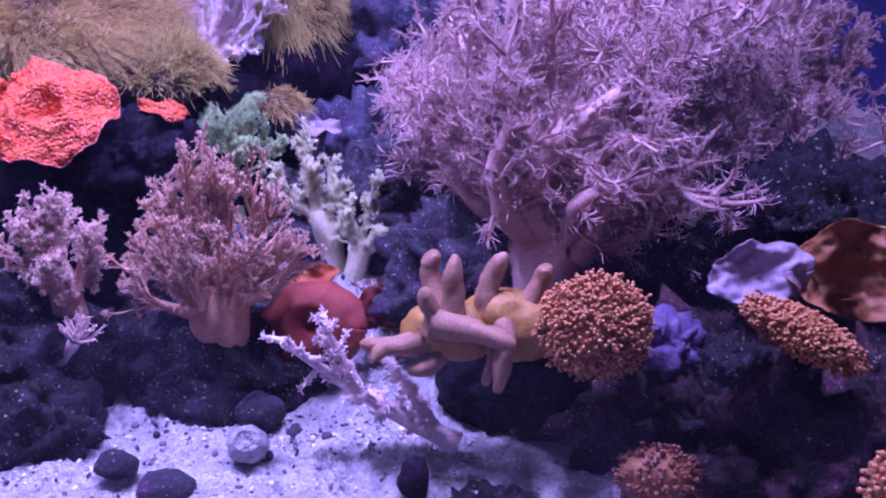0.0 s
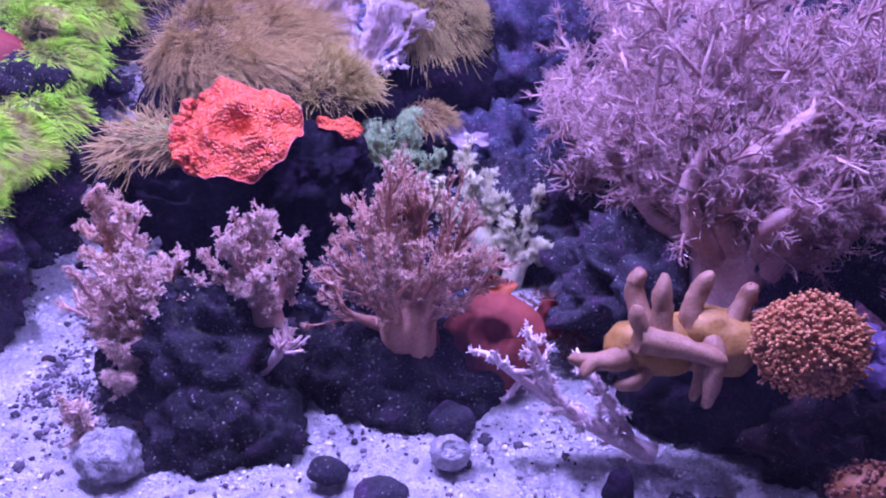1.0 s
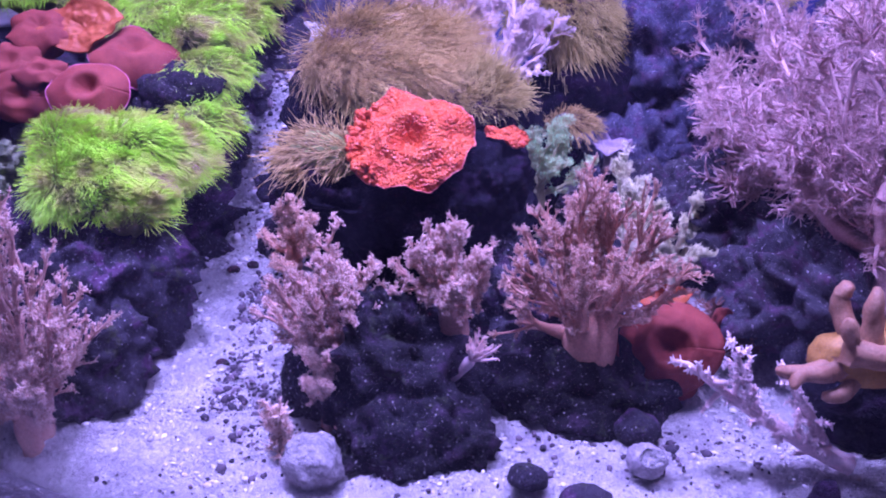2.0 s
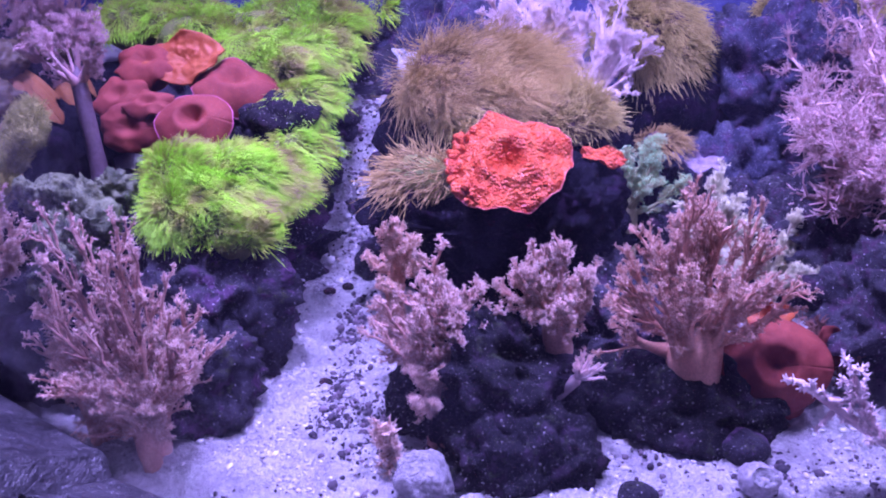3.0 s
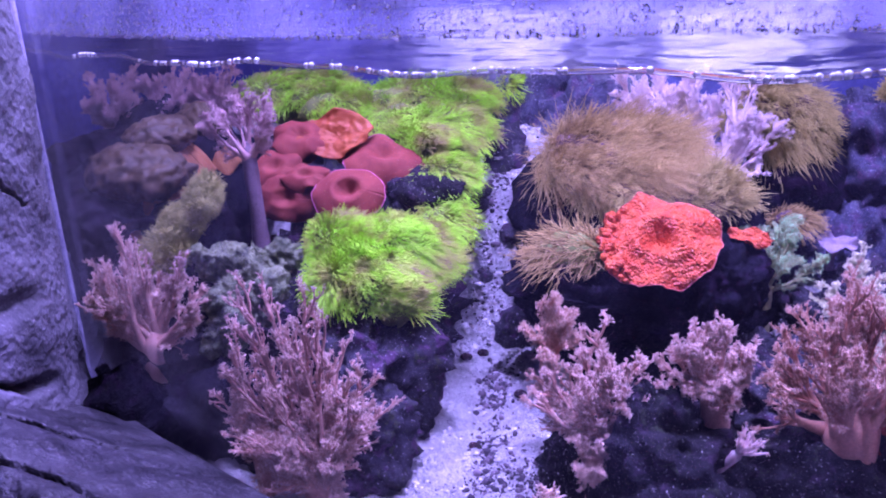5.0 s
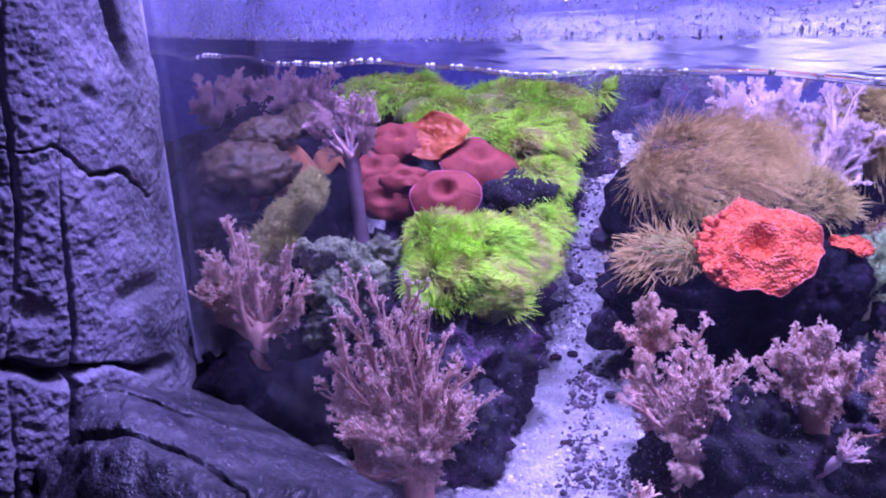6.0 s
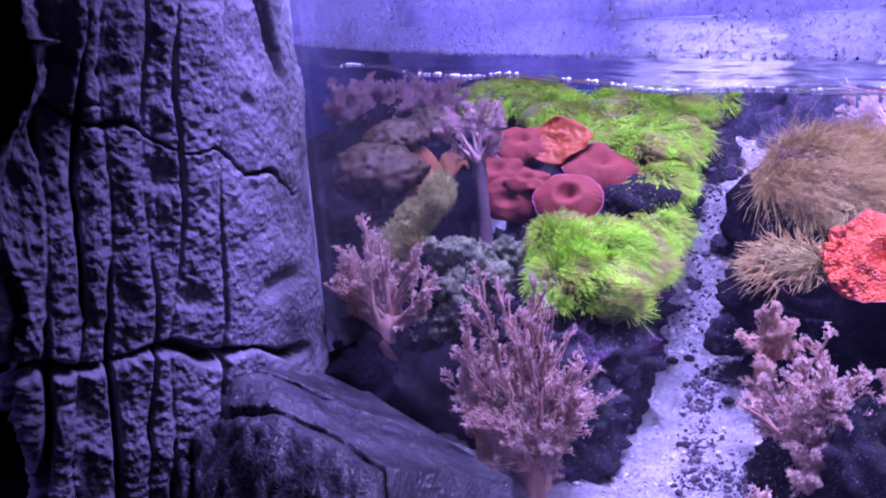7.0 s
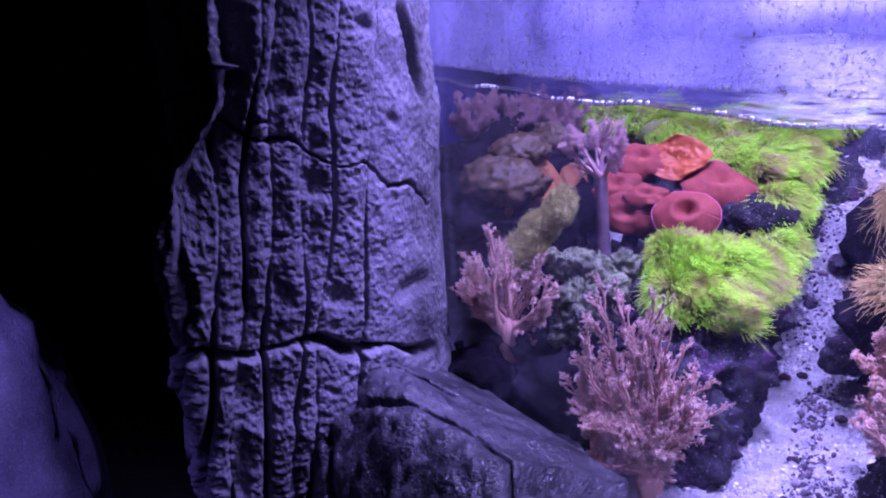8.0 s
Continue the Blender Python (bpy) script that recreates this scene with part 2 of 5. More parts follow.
def clear(name, gloss_rough, f0, power, tint=(1, 1, 1), bump=0.0, bscale=40.0, gloss_tint=(1, 1, 1)):
    m, nt, b = nodes_of(name)
    nt.nodes.remove(b)
    out = nt.nodes["Material Output"]
    tr, gl, fr, mx = (nt.nodes.new(k) for k in ("ShaderNodeBsdfTransparent", "ShaderNodeBsdfGlossy", "ShaderNodeLayerWeight", "ShaderNodeMixShader"))
    fr.inputs[0].default_value = 0.5
    pw, sc = nt.nodes.new("ShaderNodeMath"), nt.nodes.new("ShaderNodeMath")
    pw.operation, sc.operation = "POWER", "MULTIPLY_ADD"
    pw.inputs[1].default_value, sc.inputs[1].default_value, sc.inputs[2].default_value = power, 1 - f0, f0
    nt.links.new(fr.outputs["Facing"], pw.inputs[0])
    nt.links.new(pw.outputs[0], sc.inputs[0])
    tr.inputs[0].default_value, gl.inputs[0].default_value = (*tint, 1), (*gloss_tint, 1)
    gl.inputs["Roughness"].default_value = gloss_rough
    if bump:
        bp = nt.nodes.new("ShaderNodeBump")
        bp.inputs["Strength"].default_value, bp.inputs["Distance"].default_value = bump, 0.01
        mp = nt.nodes.new("ShaderNodeMapping")
        mp.inputs["Scale"].default_value = (1, 2.4, 1)
        co = nt.nodes.new("ShaderNodeNewGeometry")
        n = nt.nodes.new("ShaderNodeTexNoise")
        n.inputs["Scale"].default_value = bscale
        nt.links.new(co.outputs["Position"], mp.inputs[0])
        nt.links.new(mp.outputs[0], n.inputs["Vector"])
        nt.links.new(n.outputs[0], bp.inputs["Height"])
        nt.links.new(bp.outputs[0], gl.inputs["Normal"])
        nt.links.new(bp.outputs[0], fr.inputs["Normal"])
    for a, z in ((sc.outputs[0], mx.inputs[0]), (tr.outputs[0], mx.inputs[1]), (gl.outputs[0], mx.inputs[2]), (mx.outputs[0], out.inputs[0])):
        nt.links.new(a, z)
    return m


M_GLASS = clear("tank_glass", 0.02, 0.012, 5.0)
# a thin veil added to the pane scatters light to imitate the water's haze
_nt = M_GLASS.node_tree
_tl, _mx = _nt.nodes.new("ShaderNodeBsdfTranslucent"), _nt.nodes.new("ShaderNodeMixShader")
_tl.inputs[0].default_value = (0.62, 0.58, 0.95, 1)
_nt.links.new(ramp(_nt, noise_tex(_nt, 9.0, 5, 0.65), [(0.35, (0.002, 0.002, 0.002)), (0.7, (0.011, 0.011, 0.011))]), _mx.inputs[0])
_nt.links.new(_nt.nodes["Material Output"].inputs[0].links[0].from_socket, _mx.inputs[1])
_nt.links.new(_tl.outputs[0], _mx.inputs[2])
_nt.links.new(_mx.outputs[0], _nt.nodes["Material Output"].inputs[0])
M_WATER = clear("water_surface", 0.08, 0.02, 3.5, bump=0.5, bscale=16.0)


def mist_material():
    """Condensation: fine droplets scatter the light that comes through the pane."""
    m, nt, b = nodes_of("condensation")
    nt.nodes.remove(b)
    out = nt.nodes["Material Output"]
    tr, tl, mx = (nt.nodes.new(k) for k in ("ShaderNodeBsdfTransparent", "ShaderNodeBsdfTranslucent", "ShaderNodeMixShader"))
    tl.inputs[0].default_value = (0.58, 0.57, 0.98, 1)
    f = ramp(nt, noise_tex(nt, 7.0, 3), [(0.3, (0.06, 0.06, 0.06)), (0.7, (0.30, 0.30, 0.30))])
    nt.links.new(f, mx.inputs[0])
    nt.links.new(tr.outputs[0], mx.inputs[1])
    nt.links.new(tl.outputs[0], mx.inputs[2])
    nt.links.new(mx.outputs[0], out.inputs[0])
    return m


M_MIST = mist_material()
M_DROP, _nt, _b = nodes_of("water_drop")
_b.inputs["Base Color"].default_value = (1, 1, 1, 1)
_b.inputs["Roughness"].default_value, _b.inputs["IOR"].default_value = 0.03, 1.33
_b.inputs["Transmission Weight"].default_value = 1.0
M_LED, _nt, _b = nodes_of("led_diffuser")
_b.inputs["Emission Color"].default_value, _b.inputs["Emission Strength"].default_value = (0.80, 0.80, 1.0, 1), 6.0
M_FOAM, _nt, _b = nodes_of("surface_bubble")
_b.inputs["Base Color"].default_value, _b.inputs["Roughness"].default_value = (0.9, 0.9, 0.95, 1), 0.08
_b.inputs["Coat Weight"].default_value = 1.0

# ---- mesh tools ----
rng = np.random.default_rng(7)


def unit(a):
    a = np.asarray(a, float)
    return a / np.maximum(np.linalg.norm(a, axis=-1, keepdims=True), 1e-9)


def strands(paths, radii, sides=4):
    """Round strands along paths (N, K, 3) with radii (N, K): vertices, quads, and the share along each strand."""
    paths, radii = np.asarray(paths, float), np.asarray(radii, float)
    n, k, _ = paths.shape
    tan = unit(np.gradient(paths, axis=1))
    ref = np.where(np.abs(tan[..., 2:3]) > 0.9, np.array([1.0, 0, 0]), np.array([0, 0, 1.0]))
    ref = np.repeat(ref[:, :1], k, 1)
    u = unit(np.cross(tan, ref))
    w = np.cross(tan, u)
    a = np.linspace(0, 2 * np.pi, sides, endpoint=False)
    v = paths[:, :, None] + radii[:, :, None, None] * (np.cos(a)[None, None, :, None] * u[:, :, None] + np.sin(a)[None, None, :, None] * w[:, :, None])
    i = np.arange(n)[:, None, None] * k * sides + np.arange(k - 1)[None, :, None] * sides
    s = np.arange(sides)[None, None, :]
    s2 = (s + 1) % sides
    f = np.stack([i + s, i + s2, i + sides + s2, i + sides + s], -1).reshape(-1, 4)
    al = np.broadcast_to(np.linspace(0, 1, k)[None, :, None], (n, k, sides)).reshape(-1)
    return v.reshape(-1, 3), f, al


def ico(level):
    bm = bmesh.new()
    bmesh.ops.create_icosphere(bm, subdivisions=level, radius=1)
    v = np.array([x.co[:] for x in bm.verts])
    f = np.array([[x.index for x in p.verts] for p in bm.faces])
    bm.free()
    return v, f


ICO = {n: ico(n) for n in (1, 2, 3, 4, 5)}


def balls(centres, radii, level=1, squash=None):
    """Small spheres at centres (N, 3) with radii (N,) or (N, 3)."""
    bv, bf = ICO[level]
    centres = np.asarray(centres, float)
    radii = np.asarray(radii, float)
    if radii.ndim == 1:
        radii = radii[:, None]
    v = centres[:, None] + bv[None] * radii[:, None]
    f = bf[None] + np.arange(len(centres))[:, None, None] * len(bv)
    return v.reshape(-1, 3), f.reshape(-1, 3), np.zeros(len(centres) * len(bv))


def rough_noise(v, scale, octaves=4, seed=0.0, ridged=False):
    out = np.zeros(len(v))
    for j, p in enumerate(v):
        q = Vector((p[0] * scale + seed, p[1] * scale - seed * 0.7, p[2] * scale + seed * 0.3))
        out[j] = (noise.ridged_multi_fractal(q, 0.9, 2.1, octaves, 1.0, 2.0) - 1.0) if ridged else noise.fractal(q, 0.9, 2.1, octaves)
    return out


def lump(c, r, seed=0.0, amount=0.22, scale=9.0, level=4, flat=None):
    """A rugged rock body: an ellipsoid broken up at two scales."""
    bv, bf = ICO[level]
    r = np.asarray(r, float)
    v = bv * r
    m = float(np.mean(r))
    w = v + np.asarray(c)
    d = rough_noise(w, scale, 4, seed) * amount * m * 1.4
    d += rough_noise(w, scale * 2.4, 5, seed + 3, True) * amount * m * 0.75
    d += rough_noise(w, scale * 6.5, 4, seed + 5) * min(amount * m * 0.6, 0.010)
    d -= d.mean() * 0.85
    v = v + unit(bv / r) * d[:, None] + np.asarray(c)
    if flat is not None:
        v[:, 2] = np.maximum(v[:, 2], flat)
    return v, bf.copy(), np.zeros(len(v))


def joined(pieces):
    """Several (vertices, faces, along) made one."""
    vs, fs, als, n = [], [], [], 0
    for v, f, al in pieces:
        vs.append(v), fs.append(f + n), als.append(al)
        n += len(v)
    return np.concatenate(vs), fs, np.concatenate(als)


def mesh_of(name, geo, material, origin=(0, 0, 0), smooth=True):
    v, f, al = geo
    fs = f if isinstance(f, list) else [f]
    me = bpy.data.meshes.new(name)
    me.vertices.add(len(v))
    me.vertices.foreach_set("co", (np.asarray(v, float) - np.asarray(origin)).astype(np.float32).ravel())
    total = sum(a.size for a in fs)
    me.loops.add(total)
    me.loops.foreach_set("vertex_index", np.concatenate([a.ravel() for a in fs]).astype(np.int32))
    sizes = np.concatenate([np.full(len(a), a.shape[1]) for a in fs]).astype(np.int32)
    me.polygons.add(len(sizes))
    me.polygons.foreach_set("loop_start", np.concatenate([[0], np.cumsum(sizes)[:-1]]).astype(np.int32))
    me.polygons.foreach_set("loop_total", sizes)
    me.update(calc_edges=True)
    me.validate()
    if smooth:
        me.polygons.foreach_set("use_smooth", np.ones(len(me.polygons), bool))
    at = me.attributes.new("along", "FLOAT", "POINT")
    at.data.foreach_set("value", np.asarray(al, np.float32))
    me.materials.append(material)
    return me


def whole(name, geo, material, label, category, group="", kind="", smooth=True, base=None):
    """A thing of one mesh."""
    base = np.asarray(geo[0]).mean(0) if base is None else base
    ob = new(name, mesh_of(name, geo, material, base, smooth))
    ob.location = base
    return tagged(ob, label, category, group, kind)


def thing(name, base, label, category, group=""):
    ob = new(name)
    ob.empty_display_size = 0.02
    ob.location = base
    return tagged(ob, label, category, group)


def part(name, geo, material, parent, label="", kind="", smooth=True):
    top = parent
    while top.parent:
        top = top.parent
    ob = new(name, mesh_of(name, geo, material, tuple(top.location), smooth))
    ob.parent = parent
    return tagged(ob, label, "", "", kind)


def bezier(a, c1, b, k):
    t = np.linspace(0, 1, k)[:, None]
    return (1 - t) ** 2 * np.asarray(a) + 2 * t * (1 - t) * np.asarray(c1) + t ** 2 * np.asarray(b)


def shape01(x):
    x = np.clip(x, 0, 1)
    return x * x * (3 - 2 * x)

# ---- the tank's plan ----


GLASS = np.array([(-1.90, 1.36), (-1.66, 1.19), (-1.43, 1.05), (-1.17, 0.905), (-0.92, 0.785), (-0.70, 0.72), (-0.50, 0.675), (-0.20, 0.63), (0.10, 0.61), (0.50, 0.61), (0.90, 0.65), (1.30, 0.73)])
WATER = 0.62


def glass_y(x):
    return np.interp(x, GLASS[:, 0], GLASS[:, 1])


def glass_run(x0, x1, n):
    """Points along the pane, with outward normals."""
    x = np.linspace(x0, x1, 400)
    y = glass_y(x)
    ker = np.hanning(41)
    y = np.convolve(np.pad(y, 20, mode="reflect", reflect_type="odd"), ker / ker.sum(), "valid")
    s = np.concatenate([[0], np.cumsum(np.hypot(np.diff(x), np.diff(y)))])
    q = np.linspace(0, s[-1], n)
    p = np.stack([np.interp(q, s, x), np.interp(q, s, y)], 1)
    t = unit(np.gradient(p, axis=0))
    return p, np.stack([t[:, 1], -t[:, 0]], 1)


def sheet(rows):
    """A grid of points (A, B, 3) as quads."""
    rows = np.asarray(rows, float)
    a, b, _ = rows.shape
    i = np.arange(a - 1)[:, None] * b + np.arange(b - 1)[None]
    f = np.stack([i, i + 1, i + b + 1, i + b], -1).reshape(-1, 4)
    return rows.reshape(-1, 3), f, np.zeros(a * b)


def closed_sheet(front, back):
    """Two grids of the same size as a slab with sides."""
    front, back = np.asarray(front, float), np.asarray(back, float)
    a, b, _ = front.shape
    v1, f1, _ = sheet(front)
    v2, f2, _ = sheet(back)
    n = len(v1)
    idx = np.arange(a * b).reshape(a, b)
    rim = np.concatenate([idx[0], idx[1:, -1], idx[-1, -2::-1], idx[-2:0:-1, 0]])
    nxt = np.roll(rim, -1)
    side = np.stack([rim, rim + n, nxt + n, nxt], -1)
    return np.concatenate([v1, v2]), np.concatenate([f1, f2[:, ::-1] + n, side]), np.zeros(2 * n)


# sand bed
def sand_height(x, y):
    gully = shape01((-0.30 - x) / 0.3)
    z = 0.03 * shape01((y - 1.1) / 0.2) + (0.10 + 0.22 * gully) * shape01((y - 1.32) / 0.42)
    return z


gx = np.concatenate([np.linspace(-1.85, -1.30, 30, endpoint=False), np.linspace(-1.30, 0.45, 560, endpoint=False), np.linspace(0.45, 1.25, 60)])
sv = np.linspace(0, 1, 260) ** 1.25
sx = np.repeat(gx[:, None], 260, 1)
y0 = glass_y(gx)[:, None] + 0.004
sy = y0 + (2.06 - y0) * sv[None]
sz = sand_height(sx, sy)
flatp = np.stack([sx, sy, np.zeros_like(sx)], -1).reshape(-1, 3)
sz += (0.012 * rough_noise(flatp, 9.0, 2, 3.0) + 0.0055 * rough_noise(flatp, 48.0, 3, 8.0) + 0.0022 * rough_noise(flatp, 150.0, 2, 13.0)).reshape(sx.shape)
whole("sand_bed", sheet(np.stack([sx, sy, sz], -1)), M_SAND, "white coral sand on the tank floor", "sand", kind="structure", base=(0, 0, 0))


def sand_at(x, y):
    return float(sand_height(np.array(x), np.array(y)) + 0.012 * rough_noise([(x, y, 0)], 9.0, 2, 3.0)[0])




def strewn(n, x0, x1, y0_, y1, size, least):
    """Flattened angular grains lying on the sand."""
    gx0, gy0 = rng.uniform(x0, x1, n), rng.uniform(y0_, y1, n)
    keep = gy0 > glass_y(gx0) + 0.012
    gx0, gy0 = gx0[keep], gy0[keep]
    keep = rng.random(len(gx0)) < 0.35 + 0.9 * rough_noise(np.stack([gx0, gy0, gx0 * 0], 1), 14, 2, 40.0)
    gx0, gy0 = gx0[keep], gy0[keep]
    at = np.stack([gx0, gy0, gx0 * 0], 1)
    gz0 = sand_height(gx0, gy0) + 0.012 * rough_noise(at, 9.0, 2, 3.0) + 0.0055 * rough_noise(at, 48.0, 3, 8.0)
    gr = (rng.gamma(1.5, size, (len(gx0), 1)) + least) * rng.uniform(0.5, 1.7, (len(gx0), 3)) * np.array([1, 1, 0.55])
    v, f, al = balls(np.stack([gx0, gy0, gz0 + gr[:, 2] * 0.3], 1), np.minimum(gr, 0.009), 1)
    return v + rng.normal(size=v.shape) * least * 0.45, f, al


whole("coral_rubble", strewn(42000, -1.2, 0.4, 0.66, 1.40, 0.00055, 0.0007), M_PEBBLE, "loose pale coral rubble on the sand", "rubble", kind="stuff", smooth=False)
whole("coral_rubble", strewn(6500, -0.95, -0.70, 1.3, 1.85, 0.0011, 0.0012), M_PEBBLE, "coarse pale rubble up the sandy gully", "rubble", kind="stuff", smooth=False)

# tank shell
p, nrm = glass_run(-1.9, 1.3, 90)
levels = np.array([-0.02, 0.2, 0.4, 0.62, 0.8, 1.1])
outer = np.stack([np.stack([np.append(p[i] + nrm[i] * 0.012, z) for z in levels]) for i in range(len(p))])
inner = np.stack([np.stack([np.append(p[i], z) for z in levels]) for i in range(len(p))])
pane = whole("window_1", closed_sheet(outer, inner), M_GLASS, "bowed clear front glass of the tank", "glass", kind="structure", base=(0, 0, 0))
pane.visible_shadow = False
mist = np.stack([np.stack([np.append(p[i] - nrm[i] * 0.006, z) for z in np.linspace(0.650, 1.09, 5)]) for i in range(len(p))])
mist_ob = part("condensation", sheet(mist), M_MIST, pane, "fogged condensation on the glass above the water")
mist_ob.visible_shadow = False

# water surface
wx = np.linspace(-1.85, 1.25, 220)
wt = np.linspace(0, 1, 110)
wy = glass_y(wx)[:, None] + 0.001 + (2.05 - glass_y(wx)[:, None]) * wt[None]
wX = np.repeat(wx[:, None], 110, 1)
wz = WATER + 0.0035 * np.sin(wX * 21 + 1.3 * np.sin(wy * 9)) * np.exp(-(wt[None] * 6)) + 0.0025 * np.sin(wX * 9 + wy * 13) + 0.0015 * np.sin(wX * 33 - wy * 41)
water = whole("water", sheet(np.stack([wX, wy, wz], -1)), M_WATER, "rippled water surface of the tank", "water", kind="structure", base=(0, 0, 0))
water.visible_shadow = False
# the meniscus: a thin raised lip of water along the glass, with strings of bubbles
men = np.stack([wX[:, 0], wy[:, 0] + 0.004, wz[:, 0] - 0.001], 1)
part("meniscus", strands(men[None], np.full((1, len(men)), 0.0028), 6), M_DROP, water, "bright wet line where the water meets the glass")
bx = np.concatenate([rng.normal(c, s, k) for c, s, k in ((-1.22, 0.03, 9), (-0.98, 0.05, 34), (-0.72, 0.05, 30), (-0.55, 0.02, 8), (-0.33, 0.05, 26), (0.0, 0.06, 14))])
bz = np.interp(bx, wX[:, 0], wz[:, 0])
part("bubble", balls(np.stack([bx, glass_y(bx) + 0.006, bz], 1), rng.uniform(0.0015, 0.0036, len(bx)), 2), M_FOAM, water, "strings of tiny bubbles at the waterline", kind="stuff")

# droplets on the glass above the water
q, qn = glass_run(-1.42, 0.3, 600)
for nd, r0, r1, lv in ((30000, 0.00032, 0.00032, 1), (380, 0.0008, 0.0005, 2)):
    pick = rng.integers(0, 600, nd)
    dz = 0.648 + 0.30 * rng.random(nd) ** 1.5
    dr = rng.gamma(1.6, r1, nd) + r0
    dc = np.concatenate([q[pick] - qn[pick] * 0.002, dz[:, None]], 1)
    part("droplet", balls(dc, np.stack([dr, dr * 0.6, dr * rng.uniform(1, 1.6, nd)], 1), lv), M_DROP, pane, "water droplets on the glass", kind="stuff").visible_shadow = False

# back panel of the tank, below and above the water
bxs = np.linspace(-1.9, 1.3, 160)


def back_sheet(z0, z1, k, relief):
    zs = np.linspace(z0, z1, k)
    g = np.stack(np.meshgrid(bxs, zs, indexing="ij"), -1)
    y = 2.05 + relief * (np.tanh(4 * np.sin(g[..., 0] * 17)) * 0.6 + np.sin(g[..., 0] * 61 + 1) * 0.2)
    return np.stack([g[..., 0], y, g[..., 1]], -1)


bl = back_sheet(-0.05, WATER, 12, 0.008)
whole("wall_north", closed_sheet(bl, bl + np.array([0, 0.06, 0])), M_BACK, "deep blue back panel of the tank", "wall", kind="structure", base=(0, 2.05, 0))
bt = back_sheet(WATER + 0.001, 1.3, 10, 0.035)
whole("wall_north_upper", closed_sheet(bt, bt + np.array([0, 0.06, 0])), M_BACKTOP, "panel above the water, violet glow put into its colour", "wall", kind="structure", base=(0, 2.05, 0.6))
for k_, (xa, ya, yb) in enumerate(((-1.92, 1.30, 2.12), (1.32, 0.70, 2.12))):
    g = np.array([[[xa, ya, -0.05], [xa, ya, 1.3]], [[xa, yb, -0.05], [xa, yb, 1.3]]])
    whole(("wall_west", "wall_east")[k_], closed_sheet(g, g + np.array([0.05 * (-1, 1)[k_], 0, 0])), M_BACK, "deep blue side panel of the tank", "wall", kind="structure", smooth=False)


def box(c, s):
    c, s = np.asarray(c, float), np.asarray(s, float) / 2
    v = np.array([[x, y, z] for x in (-1, 1) for y in (-1, 1) for z in (-1, 1)], float) * s + c
    f = np.array([[0, 1, 3, 2], [4, 6, 7, 5], [0, 4, 5, 1], [2, 3, 7, 6], [0, 2, 6, 4], [1, 5, 7, 3]])
    return v, f, np.zeros(8)


# the dark hall round it
for nm, c, s, lb in (("floor", (0, 0, -0.95), (9, 9, 0.1), "dark hall floor"), ("ceiling", (0, 0, 3.05), (9, 9, 0.1), "black hall ceiling"),
                     ("wall_south", (0, -4.45, 1.05), (9, 0.1, 4), "dark hall wall"), ("wall_hall_north", (0, 4.45, 1.05), (9, 0.1, 4), "dark hall wall"),
                     ("wall_hall_west", (-4.45, 0, 1.05), (0.1, 9, 4), "dark hall wall"), ("wall_hall_east", (4.45, 0, 1.05), (0.1, 9, 4), "dark hall wall")):
    whole(nm, box(c, s), M_HALL, lb, nm.split("_")[0], kind="structure", smooth=False)

# lamps over the water
for lx, ly, tx, ty, watts in LAMPS:
    lamp = thing("aquarium_lamp", (lx, ly, LAMP_Z + 0.03), "slim black aquarium lamp over the water", "lamp", "lamps over the tank")
    part("housing", box((lx, ly, LAMP_Z + 0.045), (0.34, 0.16, 0.03)), M_TRIM, lamp, smooth=False)
    part("suspension_cable", strands([[(lx, ly, LAMP_Z + 0.06), (lx, ly, 2.0), (lx, ly, 3.0)]], np.full((1, 3), 0.003), 6), M_TRIM, lamp)

# rock sill outside the glass
SILL_U = np.array([0.0, 0.006, 0.03, 0.09, 0.16, 0.22, 0.26, 0.30, 0.36, 0.42, 0.50, 0.58])
SILL_Z = np.array([-0.05, 0.060, 0.068, 0.110, 0.160, 0.200, 0.207, 0.185, 0.10, -0.08, -0.45, -0.90])


def sill(x0, x1, drop, n, name, seed):
    p_, n_ = glass_run(x0, x1, n)
    us = np.concatenate([np.linspace(a, b, 10, endpoint=False) for a, b in zip(SILL_U, SILL_U[1:])] + [[SILL_U[-1]]])
    zs = np.interp(us, SILL_U, SILL_Z)
    ker = np.hanning(9)
    zs[10:] = np.convolve(np.pad(zs, 4, mode="edge"), ker / ker.sum(), "valid")[10:]
    g = np.zeros((n, len(us), 3))
    for i in range(n):
        g[i, :, :2] = p_[i] + n_[i] * (us[:, None] + 0.0135)
        g[i, :, 2] = zs - drop + 0.026 * float(shape01((p_[i, 0] + 1.40) / 0.5)) * (us > 0.003) * shape01(1 - us / 0.22)
    flat = g.reshape(-1, 3)
    away = shape01((np.tile(us, n) - 0.02) / 0.1)
    d = 0.012 * rough_noise(flat * np.array([1, 1, 0.5]), 11, 3, seed) + 0.004 * rough_noise(flat, 45, 3, seed + 2)
    crease = np.abs(rough_noise(flat * np.array([0.6, 1, 0.3]), 6, 2, seed + 9))
    d -= 0.016 * np.exp(-(crease / 0.035) ** 2)
    flat[:, 2] += d * away * 1.3
    flat[:, 1] -= d * away * 0.8
    low = g.copy()
    low[:, :, 2] = np.minimum(g[:, :, 2] - 0.04, -0.3)
    low[:, :, 2] = np.where(us[None] > 0.45, g[:, :, 2] - 0.05, low[:, :, 2])
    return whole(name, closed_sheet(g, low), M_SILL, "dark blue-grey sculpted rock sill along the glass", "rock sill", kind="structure")


